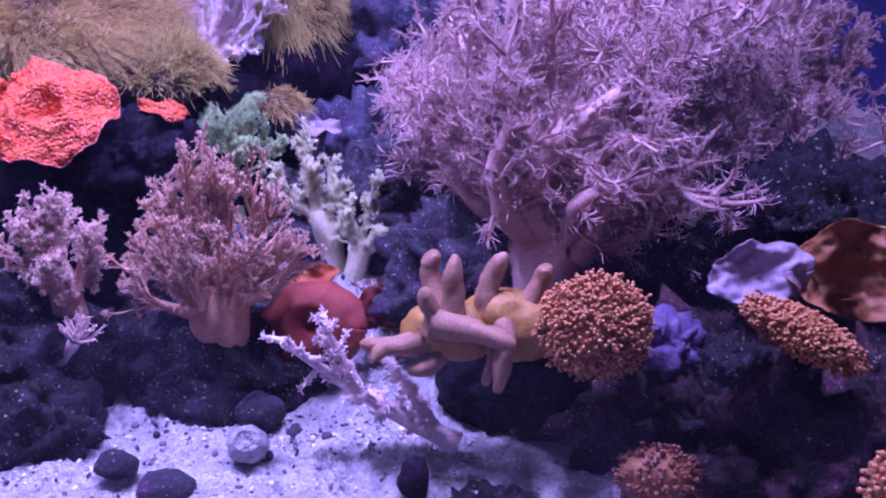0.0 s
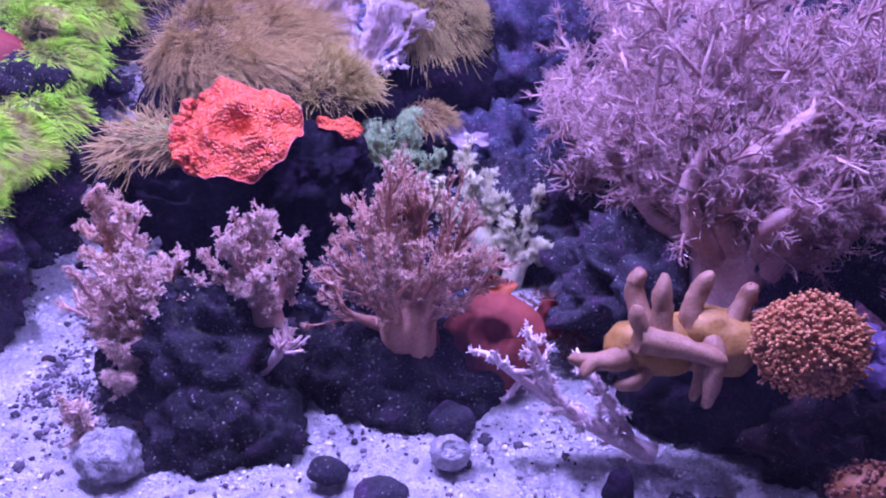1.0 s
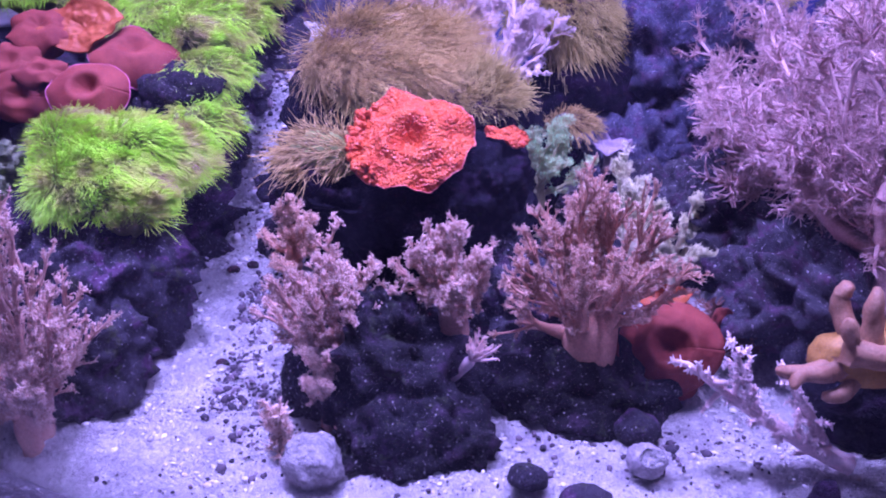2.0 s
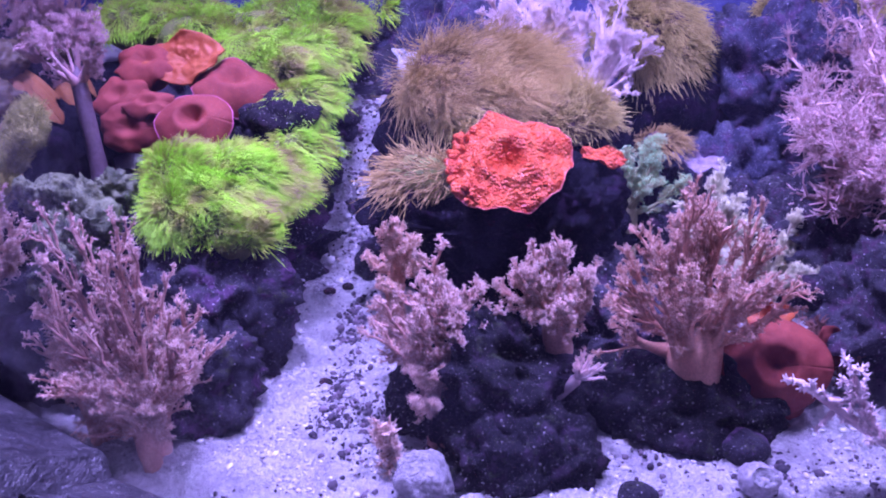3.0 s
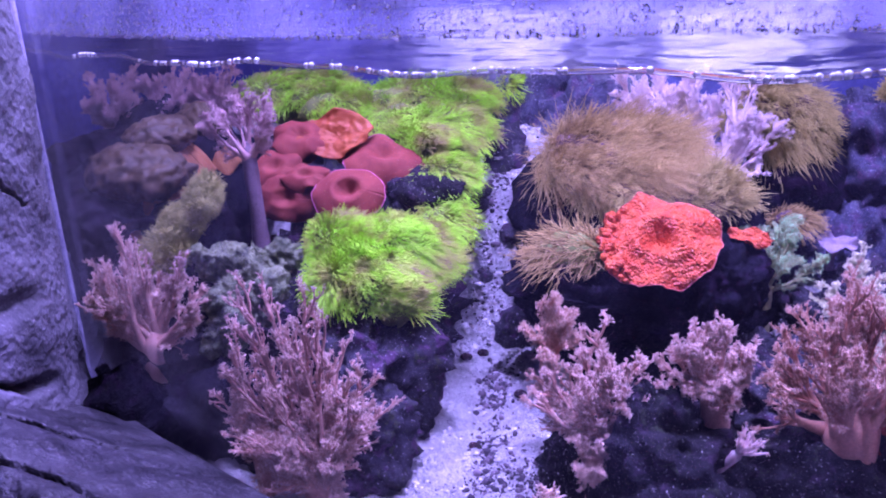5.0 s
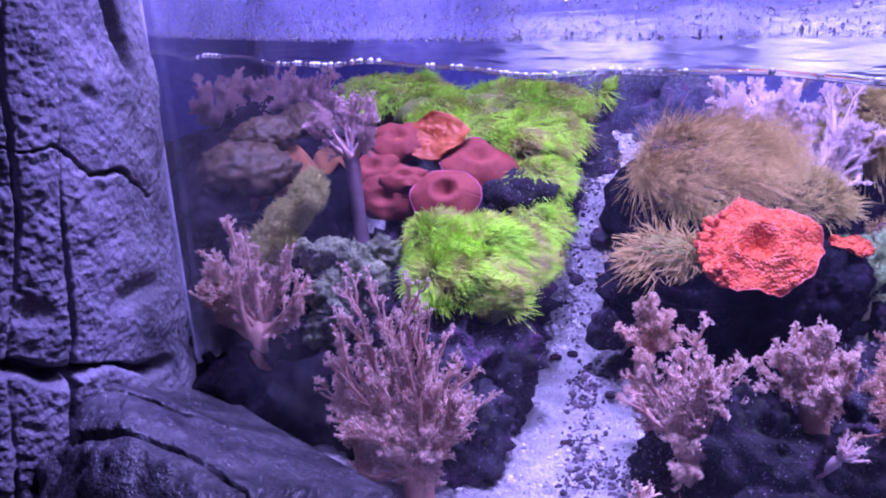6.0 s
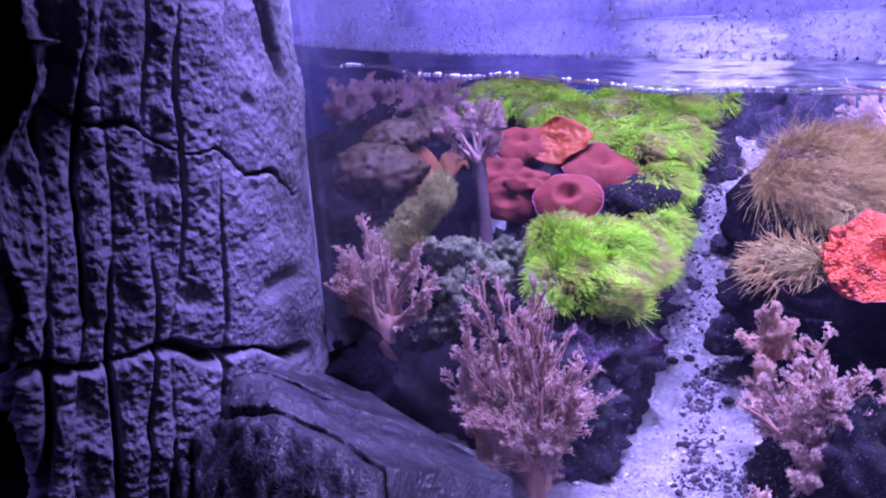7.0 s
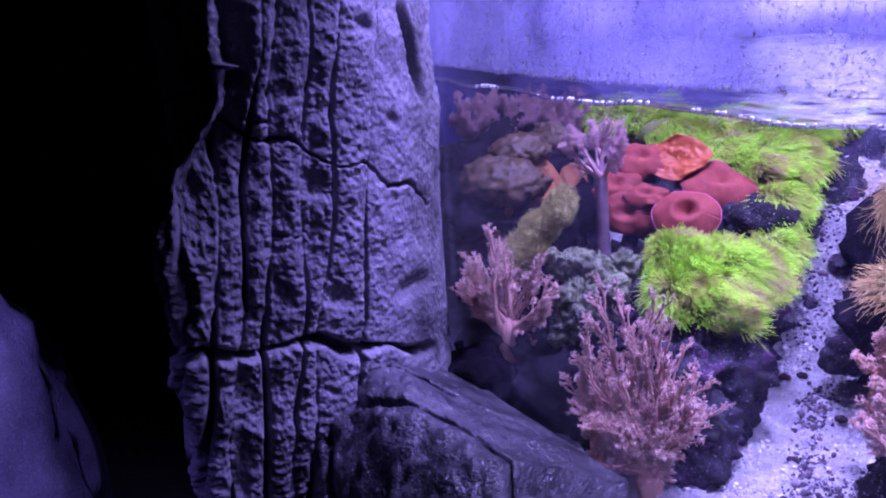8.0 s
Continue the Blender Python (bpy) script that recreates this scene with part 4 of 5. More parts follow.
def tuft(name, mounds, count, length, radius, tip, label, flow=(0, 0, 0), droop=0.5, lift=-0.1, spread=0.35, group="", curl=0.2, mat=None, comb=0.9, stand=1.0):
    """A carpet of thin polyp tentacles that grow from a lumpy mat."""
    cs, rs = np.array([m[0] for m in mounds], float), np.array([m[1] for m in mounds], float)
    base = cs.mean(0)
    ob = thing(name, tuple(base), label, "coral", group)
    part("mat", joined([lump(c, r, 2.0 + i, 0.12, 14, 3) for i, (c, r) in enumerate(zip(cs, rs))]), mat or M_MAT, ob)
    w = (rs[:, 0] * rs[:, 1] + rs[:, 0] * rs[:, 2] + rs[:, 1] * rs[:, 2])
    n = int(count * 1.8)
    who = rng.choice(len(cs), n, p=w / w.sum())
    d = unit(rng.normal(size=(n, 3)))
    pt_ = cs[who] + d * rs[who]
    nn = unit(d / rs[who])
    keep = nn[:, 2] > lift
    for c, r in zip(cs, rs):
        keep &= (((pt_ - c) / r) ** 2).sum(1) > 0.97
    pt_, nn = pt_[keep][:count], nn[keep][:count]
    k = len(pt_)
    # neighbouring tentacles lean the same way, in clumps
    lean = np.stack([rough_noise(pt_, 16, 2, s) for s in (1.0, 11.0, 21.0)], 1)
    ln = length * rng.uniform(0.65, 1.25, (k, 1)) * (1 + 0.5 * rough_noise(pt_, 12, 2, 31.0)[:, None])
    dd = np.asarray(flow) + lean * comb + rng.normal(size=(k, 3)) * spread
    dd = unit(dd + nn * (stand - np.minimum(0, (dd * nn).sum(1, keepdims=True)) * (stand < 1)))
    steps = np.linspace(0, 1, 5)
    fall = np.array([0, 0, -1.0]) * droop + np.asarray(flow) * 0.8 + lean * 0.5 + rng.normal(size=(k, 3)) * curl
    side, phase = unit(np.cross(dd, nn) + 1e-6), rng.uniform(0, 6.3, (k, 1))
    pts = np.stack([pt_ - nn * 0.003 + dd * ln * s + fall * ln * (s ** 2) * 0.5 + side * ln * 0.09 * s * np.sin(s * 5.5 + phase) for s in steps], 1)
    rad = np.tile(np.array([1.0, 1.0, 0.9, 0.75, 0.4]) * radius, (k, 1))
    part("tentacles", strands(pts, rad, 3), tip, ob, kind="stuff")
    return ob


def frame_of(normal):
    nrm_ = unit(np.asarray(normal, float))
    ref = np.array([1.0, 0, 0]) if abs(nrm_[0]) < 0.8 else np.array([0, 1.0, 0])
    u = unit(ref - nrm_ * ref.dot(nrm_))
    return u, np.cross(nrm_, u), nrm_


def disc(centre, normal, ru, rv, wave=0.12, cup=0.15, lobes=5, seed=0.0, thick=0.005, bumps=0.0, turn=0.0, droop=0.0, dimple=0.10, folds=0.0, fine=(22, 84)):
    """A fleshy wavy-edged disc with a dimpled middle and real thickness."""
    u, v, w = frame_of(normal)
    nr, na = fine
    r = np.linspace(0.004, 1, nr)[:, None]
    a = np.linspace(0, 2 * np.pi, na)[None]
    ring_ = np.stack([np.cos(a[0]), np.sin(a[0]), a[0] * 0], 1)
    edge = (1 + wave * (1.0 * rough_noise(ring_, lobes * 0.25, 2, seed * 3.1) + 0.35 * rough_noise(ring_, lobes * 1.1, 2, seed * 1.7)))[None]
    x, y = r * np.cos(a + turn) * edge * ru, r * np.sin(a + turn) * edge * rv
    m = (ru + rv) / 2
    h = m * (cup * (r ** 2) * 1.4 - dimple * np.exp(-(r / 0.22) ** 2) + dimple * 0.4 * np.exp(-((r - 0.42) / 0.16) ** 2) + wave * r ** 3 * np.sin(lobes * a + seed + 0.8) + wave * 0.5 * r ** 4 * np.sin((lobes + 4) * a + seed)) - droop * m * r ** 4
    g = np.asarray(centre) + x[..., None] * u + y[..., None] * v + h[..., None] * w
    fl = g.reshape(-1, 3)
    if bumps:
        g = g + (bumps * rough_noise(fl, 70, 3, seed) * 1.4).reshape(nr, na, 1) * w
    if folds:
        g = g + (folds * rough_noise(fl, 22, 3, seed + 2) * 1.6).reshape(nr, na, 1) * r[..., None] ** 0.5 * w
    return closed_sheet(g, g - w * (thick * (1.05 - 0.75 * r ** 3))[..., None])


def mushroom(name, discs, material, label, group="", rim=None, stalk=True):
    base = np.asarray(discs[0]["centre"], float)
    ob = thing(name, tuple(base), label, "coral", group)
    for dct in discs:
        mtl = dct.pop("material", material)
        c, nm = np.asarray(dct["centre"]), unit(dct["normal"])
        dk = part("disc", disc(**dct), mtl, ob)
        if rim:
            u, v, w = frame_of(dct["normal"])
            gv, _, _ = disc(**dct)
            nr_, na_ = dct.get("fine", (22, 84))
            ring = gv[(nr_ - 1) * na_:nr_ * na_]
            part("rim", strands(ring[None], np.full((1, na_), 0.0008), 5), rim, dk, "paler bright edge")
        if stalk:
            foot = c - nm * 0.045 - np.array([0, 0, 0.015])
            part("stalk", strands(bezier(foot, (foot + c) / 2, c - nm * 0.016, 6)[None], (min(dct["ru"], dct["rv"]) * np.array([0.5, 0.4, 0.36, 0.4, 0.5, 0.62]))[None], 12), mtl, ob)
    return ob


# tree corals
rosy = "tree corals"
tree_coral("tree_coral", (-0.222, 1.052, 0.040), (-0.222, 1.038, 0.112), (-0.215, 1.04, 0.222), (0.120, 0.085, 0.095), M_KENYA, M_KENYA_TIP, "bushy rosy-brown tree coral on a stout trunk", rosy, 0.034, 16, 330, 7, 0.015, 0.0045, 5, 0.0009, -0.30, 0.28)
tree_coral("tree_coral", (-0.145, 1.34, 0.03), (-0.175, 1.335, 0.130), (-0.185, 1.33, 0.195), (0.060, 0.05, 0.062), M_CREAM, M_CREAM_TIP, "cream-white tree coral with knobbly tips", rosy, 0.019, 6, 70, 6, 0.013, 0.005, 5, 0.0011, -0.2, 0.36)
tree_coral("tree_coral", (-0.135, 1.32, 0.02), (-0.105, 1.32, 0.085), (-0.085, 1.32, 0.145), (0.055, 0.05, 0.055), M_CREAM, M_CREAM_TIP, "cream-white leaning tree coral", rosy, 0.017, 6, 70, 6, 0.013, 0.005, 5, 0.0011, -0.2, 0.36)
tree_coral("tree_coral", (-0.325, 1.40, 0.13), (-0.325, 1.40, 0.165), (-0.318, 1.40, 0.228), (0.080, 0.055, 0.072), M_MINT, M_MINT_TIP, "olive tree coral with mint-green tips", rosy, 0.013, 8, 150, 6, 0.015, 0.006, 4, 0.0012, -0.4, 0.32)
tree_coral("tree_coral", (-0.905, 0.875, 0.0), (-0.908, 0.875, 0.035), (-0.942, 0.88, 0.190), (0.165, 0.072, 0.122), M_PINK, M_PINK_TIP, "broad rosy-pink tree coral close to the glass", rosy, 0.022, 17, 360, 7, 0.015, 0.0045, 5, 0.0009, -0.55, 0.30)
tree_coral("tree_coral", (-0.90, 0.85, 0.0), (-0.90, 0.85, 0.035), (-0.905, 0.845, 0.085), (0.075, 0.035, 0.055), M_PINK, M_PINK_TIP, "low spreading pink tree coral at the glass", rosy, 0.014, 7, 80, 6, 0.015, 0.005, 4, 0.0009, -0.6, 0.34, ball=True)
tree_coral("tree_coral", (-1.00, 0.88, 0.0), (-1.00, 0.88, 0.05), (-1.01, 0.875, 0.115), (0.065, 0.035, 0.055), M_KENYA, M_KENYA_TIP, "low rusty tree coral beside a pink one", rosy, 0.013, 6, 80, 6, 0.015, 0.005, 4, 0.0009, -0.6, 0.34, ball=True)
tree_coral("tree_coral", (-1.25, 0.995, 0.12), (-1.25, 0.995, 0.165), (-1.255, 1.0, 0.262), (0.112, 0.055, 0.088), M_PINK, M_PINK_TIP, "pink tree coral beside the rock pillar", rosy, 0.020, 14, 230, 7, 0.015, 0.0045, 5, 0.0009, -0.4, 0.30)
tree_coral("tree_coral", (-0.475, 1.58, 0.27), (-0.478, 1.58, 0.355), (-0.50, 1.62, 0.440), (0.120, 0.065, 0.090), M_PALE, M_PALE_TIP, "pale lilac tree coral with fluffy crown", rosy, 0.020, 14, 420, 8, 0.015, 0.0085, 7, 0.0013, -0.5, 0.46, ball=True)
tree_coral("tree_coral", (-0.415, 1.565, 0.22), (-0.408, 1.565, 0.31), (-0.375, 1.605, 0.410), (0.098, 0.055, 0.092), M_PALE, M_PALE_TIP, "pale lilac tree coral on a bare forked trunk", rosy, 0.017, 13, 380, 8, 0.014, 0.0085, 7, 0.0013, -0.6, 0.5, ball=True)
tree_coral("tree_coral", (-1.150, 1.195, 0.300), (-1.160, 1.205, 0.440), (-1.175, 1.22, 0.480), (0.085, 0.06, 0.055), M_BLUETRUNK, M_DUSKY, "tree coral with a tall blue-violet trunk and pink crown", rosy, 0.0125, 6, 90, 6, 0.014, 0.006, 5, 0.0010, -0.5, 0.5, ball=True)
for c_ in ((-1.66, 1.50, 0.475), (-1.555, 1.56, 0.48), (-1.46, 1.62, 0.47)):
    tree_coral("tree_coral", (c_[0], c_[1], c_[2] - 0.12), (c_[0], c_[1], c_[2] - 0.06), c_, (0.100, 0.065, 0.062), M_PINK, M_DUSKY, "fluffy pink tree coral at the back of the tank", rosy, 0.014, 11, 260, 6, 0.015, 0.007, 5, 0.0012, -0.5, 0.34, ball=True)
tree_coral("tree_coral", (-0.520, 0.955, 0.060), (-0.530, 0.960, 0.100), (-0.548, 0.982, 0.165), (0.092, 0.060, 0.080), M_PINK, M_PINK_TIP, "ragged pink tree coral on a flecked rock", rosy, 0.021, 11, 130, 5, 0.018, 0.006, 5, 0.0009, -0.4, 0.32)
tree_coral("tree_coral", (-0.55, 0.945, 0.035), (-0.55, 0.94, 0.06), (-0.555, 0.93, 0.09), (0.045, 0.035, 0.045), M_PINK, M_PINK_TIP, "small pink tree coral low on a rock", rosy, 0.007, 5, 40, 5, 0.014, 0.006, 4, 0.0009, -0.6, 0.34, ball=True)
tree_coral("tree_coral", (-0.625, 1.08, 0.13), (-0.62, 1.07, 0.175), (-0.612, 1.055, 0.215), (0.055, 0.045, 0.045), M_KENYA, M_KENYA_TIP, "small rusty tree coral under the ledge", rosy, 0.013, 5, 45, 5, 0.014, 0.006, 4, 0.0009, -0.4, 0.34)
tree_coral("tree_coral", (-0.385, 1.0, 0.09), (-0.388, 1.005, 0.160), (-0.405, 1.015, 0.205), (0.062, 0.045, 0.050), M_PINK, M_PINK_TIP, "pink tree coral with a tubular trunk", rosy, 0.018, 9, 48, 3, 0.015, 0.006, 4, 0.0009, -0.4, 0.40)


def palm_coral(base, neck, reach, count, label):
    """A bare pale stalk that opens into a star of thin arms."""
    base, neck = np.asarray(base, float), np.asarray(neck, float)
    ob = thing("tree_coral", tuple(base), label, "coral", rosy)
    part("trunk", strands(bezier(base - (neck - base) * 0.5, (base + neck) / 2 + np.array([0.003, 0, -0.004]), neck, 9)[None], np.array([[8.5, 8, 7.2, 6.6, 6.2, 6.2, 6.8, 7.6, 5.0]]) * 0.001, 14), M_PALE, ob)
    d = unit(unit(neck - base) * 1.25 + unit(rng.normal(size=(count, 3))) * 0.85)
    end = neck + d * reach * rng.uniform(0.7, 1.15, (count, 1))
    mid = neck + d * reach * 0.5 + rng.normal(size=d.shape) * 0.003 - np.array([0, 0, 0.003])
    t = np.linspace(0, 1, 6)[None, :, None]
    arms_ = (1 - t) ** 2 * neck + 2 * t * (1 - t) * mid[:, None] + t ** 2 * end[:, None]
    for k_ in range(count):
        part("branch", strands(arms_[k_:k_ + 1], np.linspace(0.0026, 0.0013, 6)[None], 6), M_PALE, ob)
    part("polyps", spikes(np.concatenate([arms_[:, 5], arms_[:, 4], arms_[:, 3]]), np.tile(d, (3, 1)), 5, 0.0045, 0.0007, 0.8), M_PINK_TIP, ob, kind="stuff")


palm_coral((-0.386, 0.965, 0.078), (-0.362, 0.957, 0.108), 0.034, 24, "tiny pale tree coral leaning from a rock")

# orange mushroom on the ledge
OM = np.array((-0.478, 1.172, 0.318))
om_n = (0.04, -0.62, 0.78)
om = mushroom("mushroom_coral", [dict(centre=tuple(OM), normal=om_n, ru=0.088, rv=0.080, wave=0.10, cup=0.02, lobes=5, seed=2.9, thick=0.008, bumps=0.0034, droop=0.16, dimple=0.30, folds=0.0032, fine=(44, 150))], M_ORANGE, "bright orange warty mushroom coral on a dark rock", "mushroom corals", M_ORIM)
u_, v_, w_ = frame_of(om_n)
aa = rng.uniform(2.3, 4.2, 70)
cc = OM + (np.cos(aa) * rng.uniform(0.070, 0.090, 70))[:, None] * u_ + (np.sin(aa) * rng.uniform(0.062, 0.082, 70))[:, None] * v_
part("frill", balls(cc - w_ * rng.uniform(0.0, 0.016, (70, 1)), rng.uniform(0.003, 0.0065, (70, 1)) * rng.uniform(0.7, 1.5, (70, 3)), 2), M_ORANGE, om, "knobbly frilled edge", kind="stuff")
mushroom("mushroom_coral", [dict(centre=(-0.352, 1.245, 0.303), normal=(0.3, -0.5, 0.8), ru=0.035, rv=0.016, wave=0.2, cup=0.0, lobes=4, seed=2.0, thick=0.004)], M_ORANGE, "small orange mushroom coral patch", "mushroom corals")

# red mushrooms on the ridge
mushroom("mushroom_coral", [dict(centre=(-1.015, 1.275, 0.352), normal=(0.15, -0.72, 0.68), ru=0.068, rv=0.058, wave=0.10, cup=0.02, lobes=2, seed=0.4, thick=0.012, droop=0.34, dimple=0.26)], M_RED, "dark red mushroom coral disc with a magenta rim", "mushroom corals", M_RIM)
mushroom("mushroom_coral", [dict(centre=(-0.990, 1.385, 0.392), normal=(0.20, -0.45, 0.87), ru=0.090, rv=0.060, wave=0.14, cup=0.02, lobes=3, seed=1.4, thick=0.012, droop=0.36, dimple=0.14)], M_RED, "wide folded red mushroom coral with a magenta rim", "mushroom corals", M_RIM)
mushroom("mushroom_coral", [dict(centre=(-1.090, 1.41, 0.420), normal=(-0.05, -0.75, 0.65), ru=0.075, rv=0.048, wave=0.12, cup=0.10, lobes=3, seed=2.2, thick=0.008, bumps=0.003)], M_REDOR, "rust-orange ruffled mushroom coral", "mushroom corals")
mushroom("mushroom_coral", [dict(centre=(-1.165, 1.40, 0.425), normal=(0.1, -0.6, 0.78), ru=0.060, rv=0.048, wave=0.15, cup=0.03, lobes=4, seed=3.2, thick=0.012, droop=0.30, dimple=0.13)], M_RED, "red mushroom coral in a cluster", "mushroom corals")
mushroom("mushroom_coral", [dict(centre=(-1.195, 1.345, 0.375), normal=(0.0, -0.7, 0.7), ru=0.055, rv=0.045, wave=0.12, cup=0.03, lobes=4, seed=4.2, thick=0.012, droop=0.30, dimple=0.13)], M_RED, "red mushroom coral in a cluster", "mushroom corals")
mushroom("mushroom_coral", [dict(centre=(-1.110, 1.30, 0.372), normal=(0.0, -0.6, 0.8), ru=0.050, rv=0.030, wave=0.15, cup=0.03, lobes=4, seed=5.2, thick=0.012, droop=0.30, dimple=0.13)], M_RED, "small red mushroom coral in a cluster", "mushroom corals")
mushroom("mushroom_coral", [dict(centre=(-1.145, 1.285, 0.330), normal=(0.0, -0.9, 0.4), ru=0.065, rv=0.045, wave=0.12, cup=0.03, lobes=3, seed=6.2, thick=0.012, droop=0.30, dimple=0.13)], M_RED, "dark red mushroom coral low in a cluster", "mushroom corals")

# brown leather corals on the corner rock
for c_, r_, sd in (((-1.375, 1.19, 0.395), (0.098, 0.07, 0.050), 1.0), ((-1.40, 1.30, 0.44), (0.075, 0.06, 0.035), 4.0), ((-1.385, 1.415, 0.435), (0.058, 0.04, 0.048), 2.0)):
    ob = thing("leather_coral", (c_[0], c_[1], c_[2] - r_[2]), "draped brown leather coral with speckled top", "coral", "brown leather corals")
    part("cap", lump(c_, r_, sd, 0.13, 11, 5), M_BROWNL, ob)
    part("skirt", disc((c_[0], c_[1], c_[2] - r_[2] * 0.45), (0, -0.35, 1), r_[0] * 1.15, r_[1] * 1.3, 0.16, -0.2, 5, sd, 0.008, droop=0.8), M_RUST, ob, "rust-orange hanging edge")

# pale bony coral beside the pillar
bp_ = [((-1.165, 1.065, 0.285), 0.030), ((-1.13, 1.07, 0.275), 0.032), ((-1.10, 1.09, 0.27), 0.036), ((-1.075, 1.12, 0.275), 0.034), ((-1.13, 1.04, 0.235), 0.036), ((-1.12, 1.02, 0.20), 0.034), ((-1.135, 1.01, 0.175), 0.030), ((-1.085, 1.05, 0.22), 0.034), ((-1.19, 1.06, 0.295), 0.016), ((-1.10, 1.01, 0.21), 0.022), ((-1.06, 1.06, 0.245), 0.030)]
whole("bony_coral", joined([lump(c, (r * 0.82, r * 0.75, r * 0.9), i * 1.3, 0.5, 22, 4) for i, (c, r) in enumerate(bp_)]), M_BONE, "pale grey-green bony coral skeleton", "coral")

# star polyps
tuft("star_polyps", [((-1.36, 1.76, 0.44), (0.16, 0.11, 0.055)), ((-1.20, 1.70, 0.42), (0.10, 0.10, 0.05)), ((-1.03, 1.76, 0.42), (0.15, 0.13, 0.055)), ((-0.94, 1.60, 0.385), (0.085, 0.14, 0.05)), ((-0.905, 1.46, 0.325), (0.055, 0.10, 0.05)), ((-0.880, 1.35, 0.265), (0.038, 0.08, 0.046)), ((-1.04, 1.60, 0.40), (0.09, 0.10, 0.04))], 28000, 0.030, 0.0009, M_GRASS, "bright green star polyps in a waving carpet", (0.45, -0.35, 0.0), 0.6, -0.15, 0.15, group="star polyp carpets", mat=M_GREENMAT, comb=1.0, stand=0.45)
tuft("star_polyps", [((-0.928, 1.125, 0.236), (0.075, 0.068, 0.054)), ((-0.888, 1.13, 0.216), (0.050, 0.055, 0.050)), ((-0.872, 1.24, 0.236), (0.040, 0.075, 0.048)), ((-0.992, 1.185, 0.292), (0.050, 0.045, 0.036)), ((-0.925, 1.22, 0.275), (0.055, 0.055, 0.035))], 17000, 0.028, 0.00085, M_GRASS, "bright green star polyps with brown patches", (0.36, -0.24, 0.0), 0.4, -0.4, 0.15, group="star polyp carpets", mat=M_GREENMAT, comb=1.0, stand=0.5)
tuft("star_polyps", [((-0.88, 1.90, 0.43), (0.05, 0.04, 0.03))], 900, 0.03, 0.0010, M_GRASS, "small clump of green star polyps", (0.2, 0, 0), 0.4, -0.2, group="star polyp carpets", mat=M_GREENMAT)
tuft("star_polyps", [((-0.600, 1.47, 0.350), (0.105, 0.11, 0.050)), ((-0.590, 1.52, 0.375), (0.105, 0.10, 0.045))], 15500, 0.050, 0.00058, M_STRAW, "long straw-brown star polyps swept sideways", (0.75, -0.28, -0.05), 0.4, -0.25, 0.22, "star polyp carpets", 0.6, comb=1.0, stand=0.16)
tuft("star_polyps", [((-0.46, 1.44, 0.305), (0.10, 0.08, 0.045)), ((-0.55, 1.42, 0.32), (0.09, 0.07, 0.04))], 8000, 0.034, 0.00065, M_STRAWPALE, "short pale straw star polyps", (0.15, -0.2, 0.1), 0.4, -0.2, 0.25, "star polyp carpets", 0.5, comb=1.2, stand=0.5)
tuft("star_polyps", [((-0.612, 1.215, 0.272), (0.056, 0.045, 0.032))], 900, 0.026, 0.0009, M_STRAW, "wiry straw-coloured star polyps on a ledge", (-0.6, -0.35, 0.0), 0.4, -0.3, 0.15, "star polyp carpets", 1.0, comb=1.2, stand=0.4, mat=M_GREENMAT)
tuft("star_polyps", [((-0.285, 1.71, 0.385), (0.065, 0.06, 0.075)), ((-0.33, 1.72, 0.41), (0.06, 0.06, 0.05))], 6500, 0.040, 0.0007, M_STRAWPALE, "pale yellow star polyps hanging over a column", (0.3, -0.1, -0.1), 0.9, -0.4, 0.25, "star polyp carpets", 0.4, comb=1.0, stand=0.4)

tuft("star_polyps", [((-0.035, 1.80, 0.425), (0.075, 0.05, 0.030)), ((0.04, 1.82, 0.42), (0.06, 0.05, 0.03))], 3000, 0.026, 0.0009, M_STRAWPALE, "yellow-green star polyps on a far blue rock", (0.2, -0.3, 0.0), 0.5, -0.3, 0.3, "star polyp carpets", 0.4, comb=1.0, stand=0.5, mat=M_GREENMAT)
tuft("star_polyps", [((-0.275, 1.52, 0.245), (0.034, 0.03, 0.018))], 700, 0.020, 0.0008, M_STRAW, "small brown star polyps beside an olive coral", (0.2, -0.3, 0.0), 0.5, -0.3, 0.3, "star polyp carpets", 0.4, comb=1.0, stand=0.5)
mushroom("plate_coral", [dict(centre=(-0.205, 1.50, 0.215), normal=(0.1, -0.5, 0.8), ru=0.036, rv=0.020, wave=0.25, cup=0.1, lobes=4, seed=5.1, thick=0.004)], M_LILAC, "small lilac plate coral on a mound of rock", "plate corals")

fz = np.linspace(0, 1, 9)
tuft("fuzzy_coral", [((-1.262 + 0.070 * s_ + 0.006 * np.sin(s_ * 11), 1.07 + 0.06 * s_, 0.285 + 0.105 * s_), (0.038 - 0.016 * s_ + 0.005 * np.sin(s_ * 17), 0.026 - 0.006 * s_, 0.030 - 0.008 * s_)) for s_ in fz], 6500, 0.014, 0.00075, M_YELGREEN, "yellow-green fuzzy coral on dark rock", (0, 0, 0.2), 0.1, -0.9, 0.5, mat=M_YELGREEN)

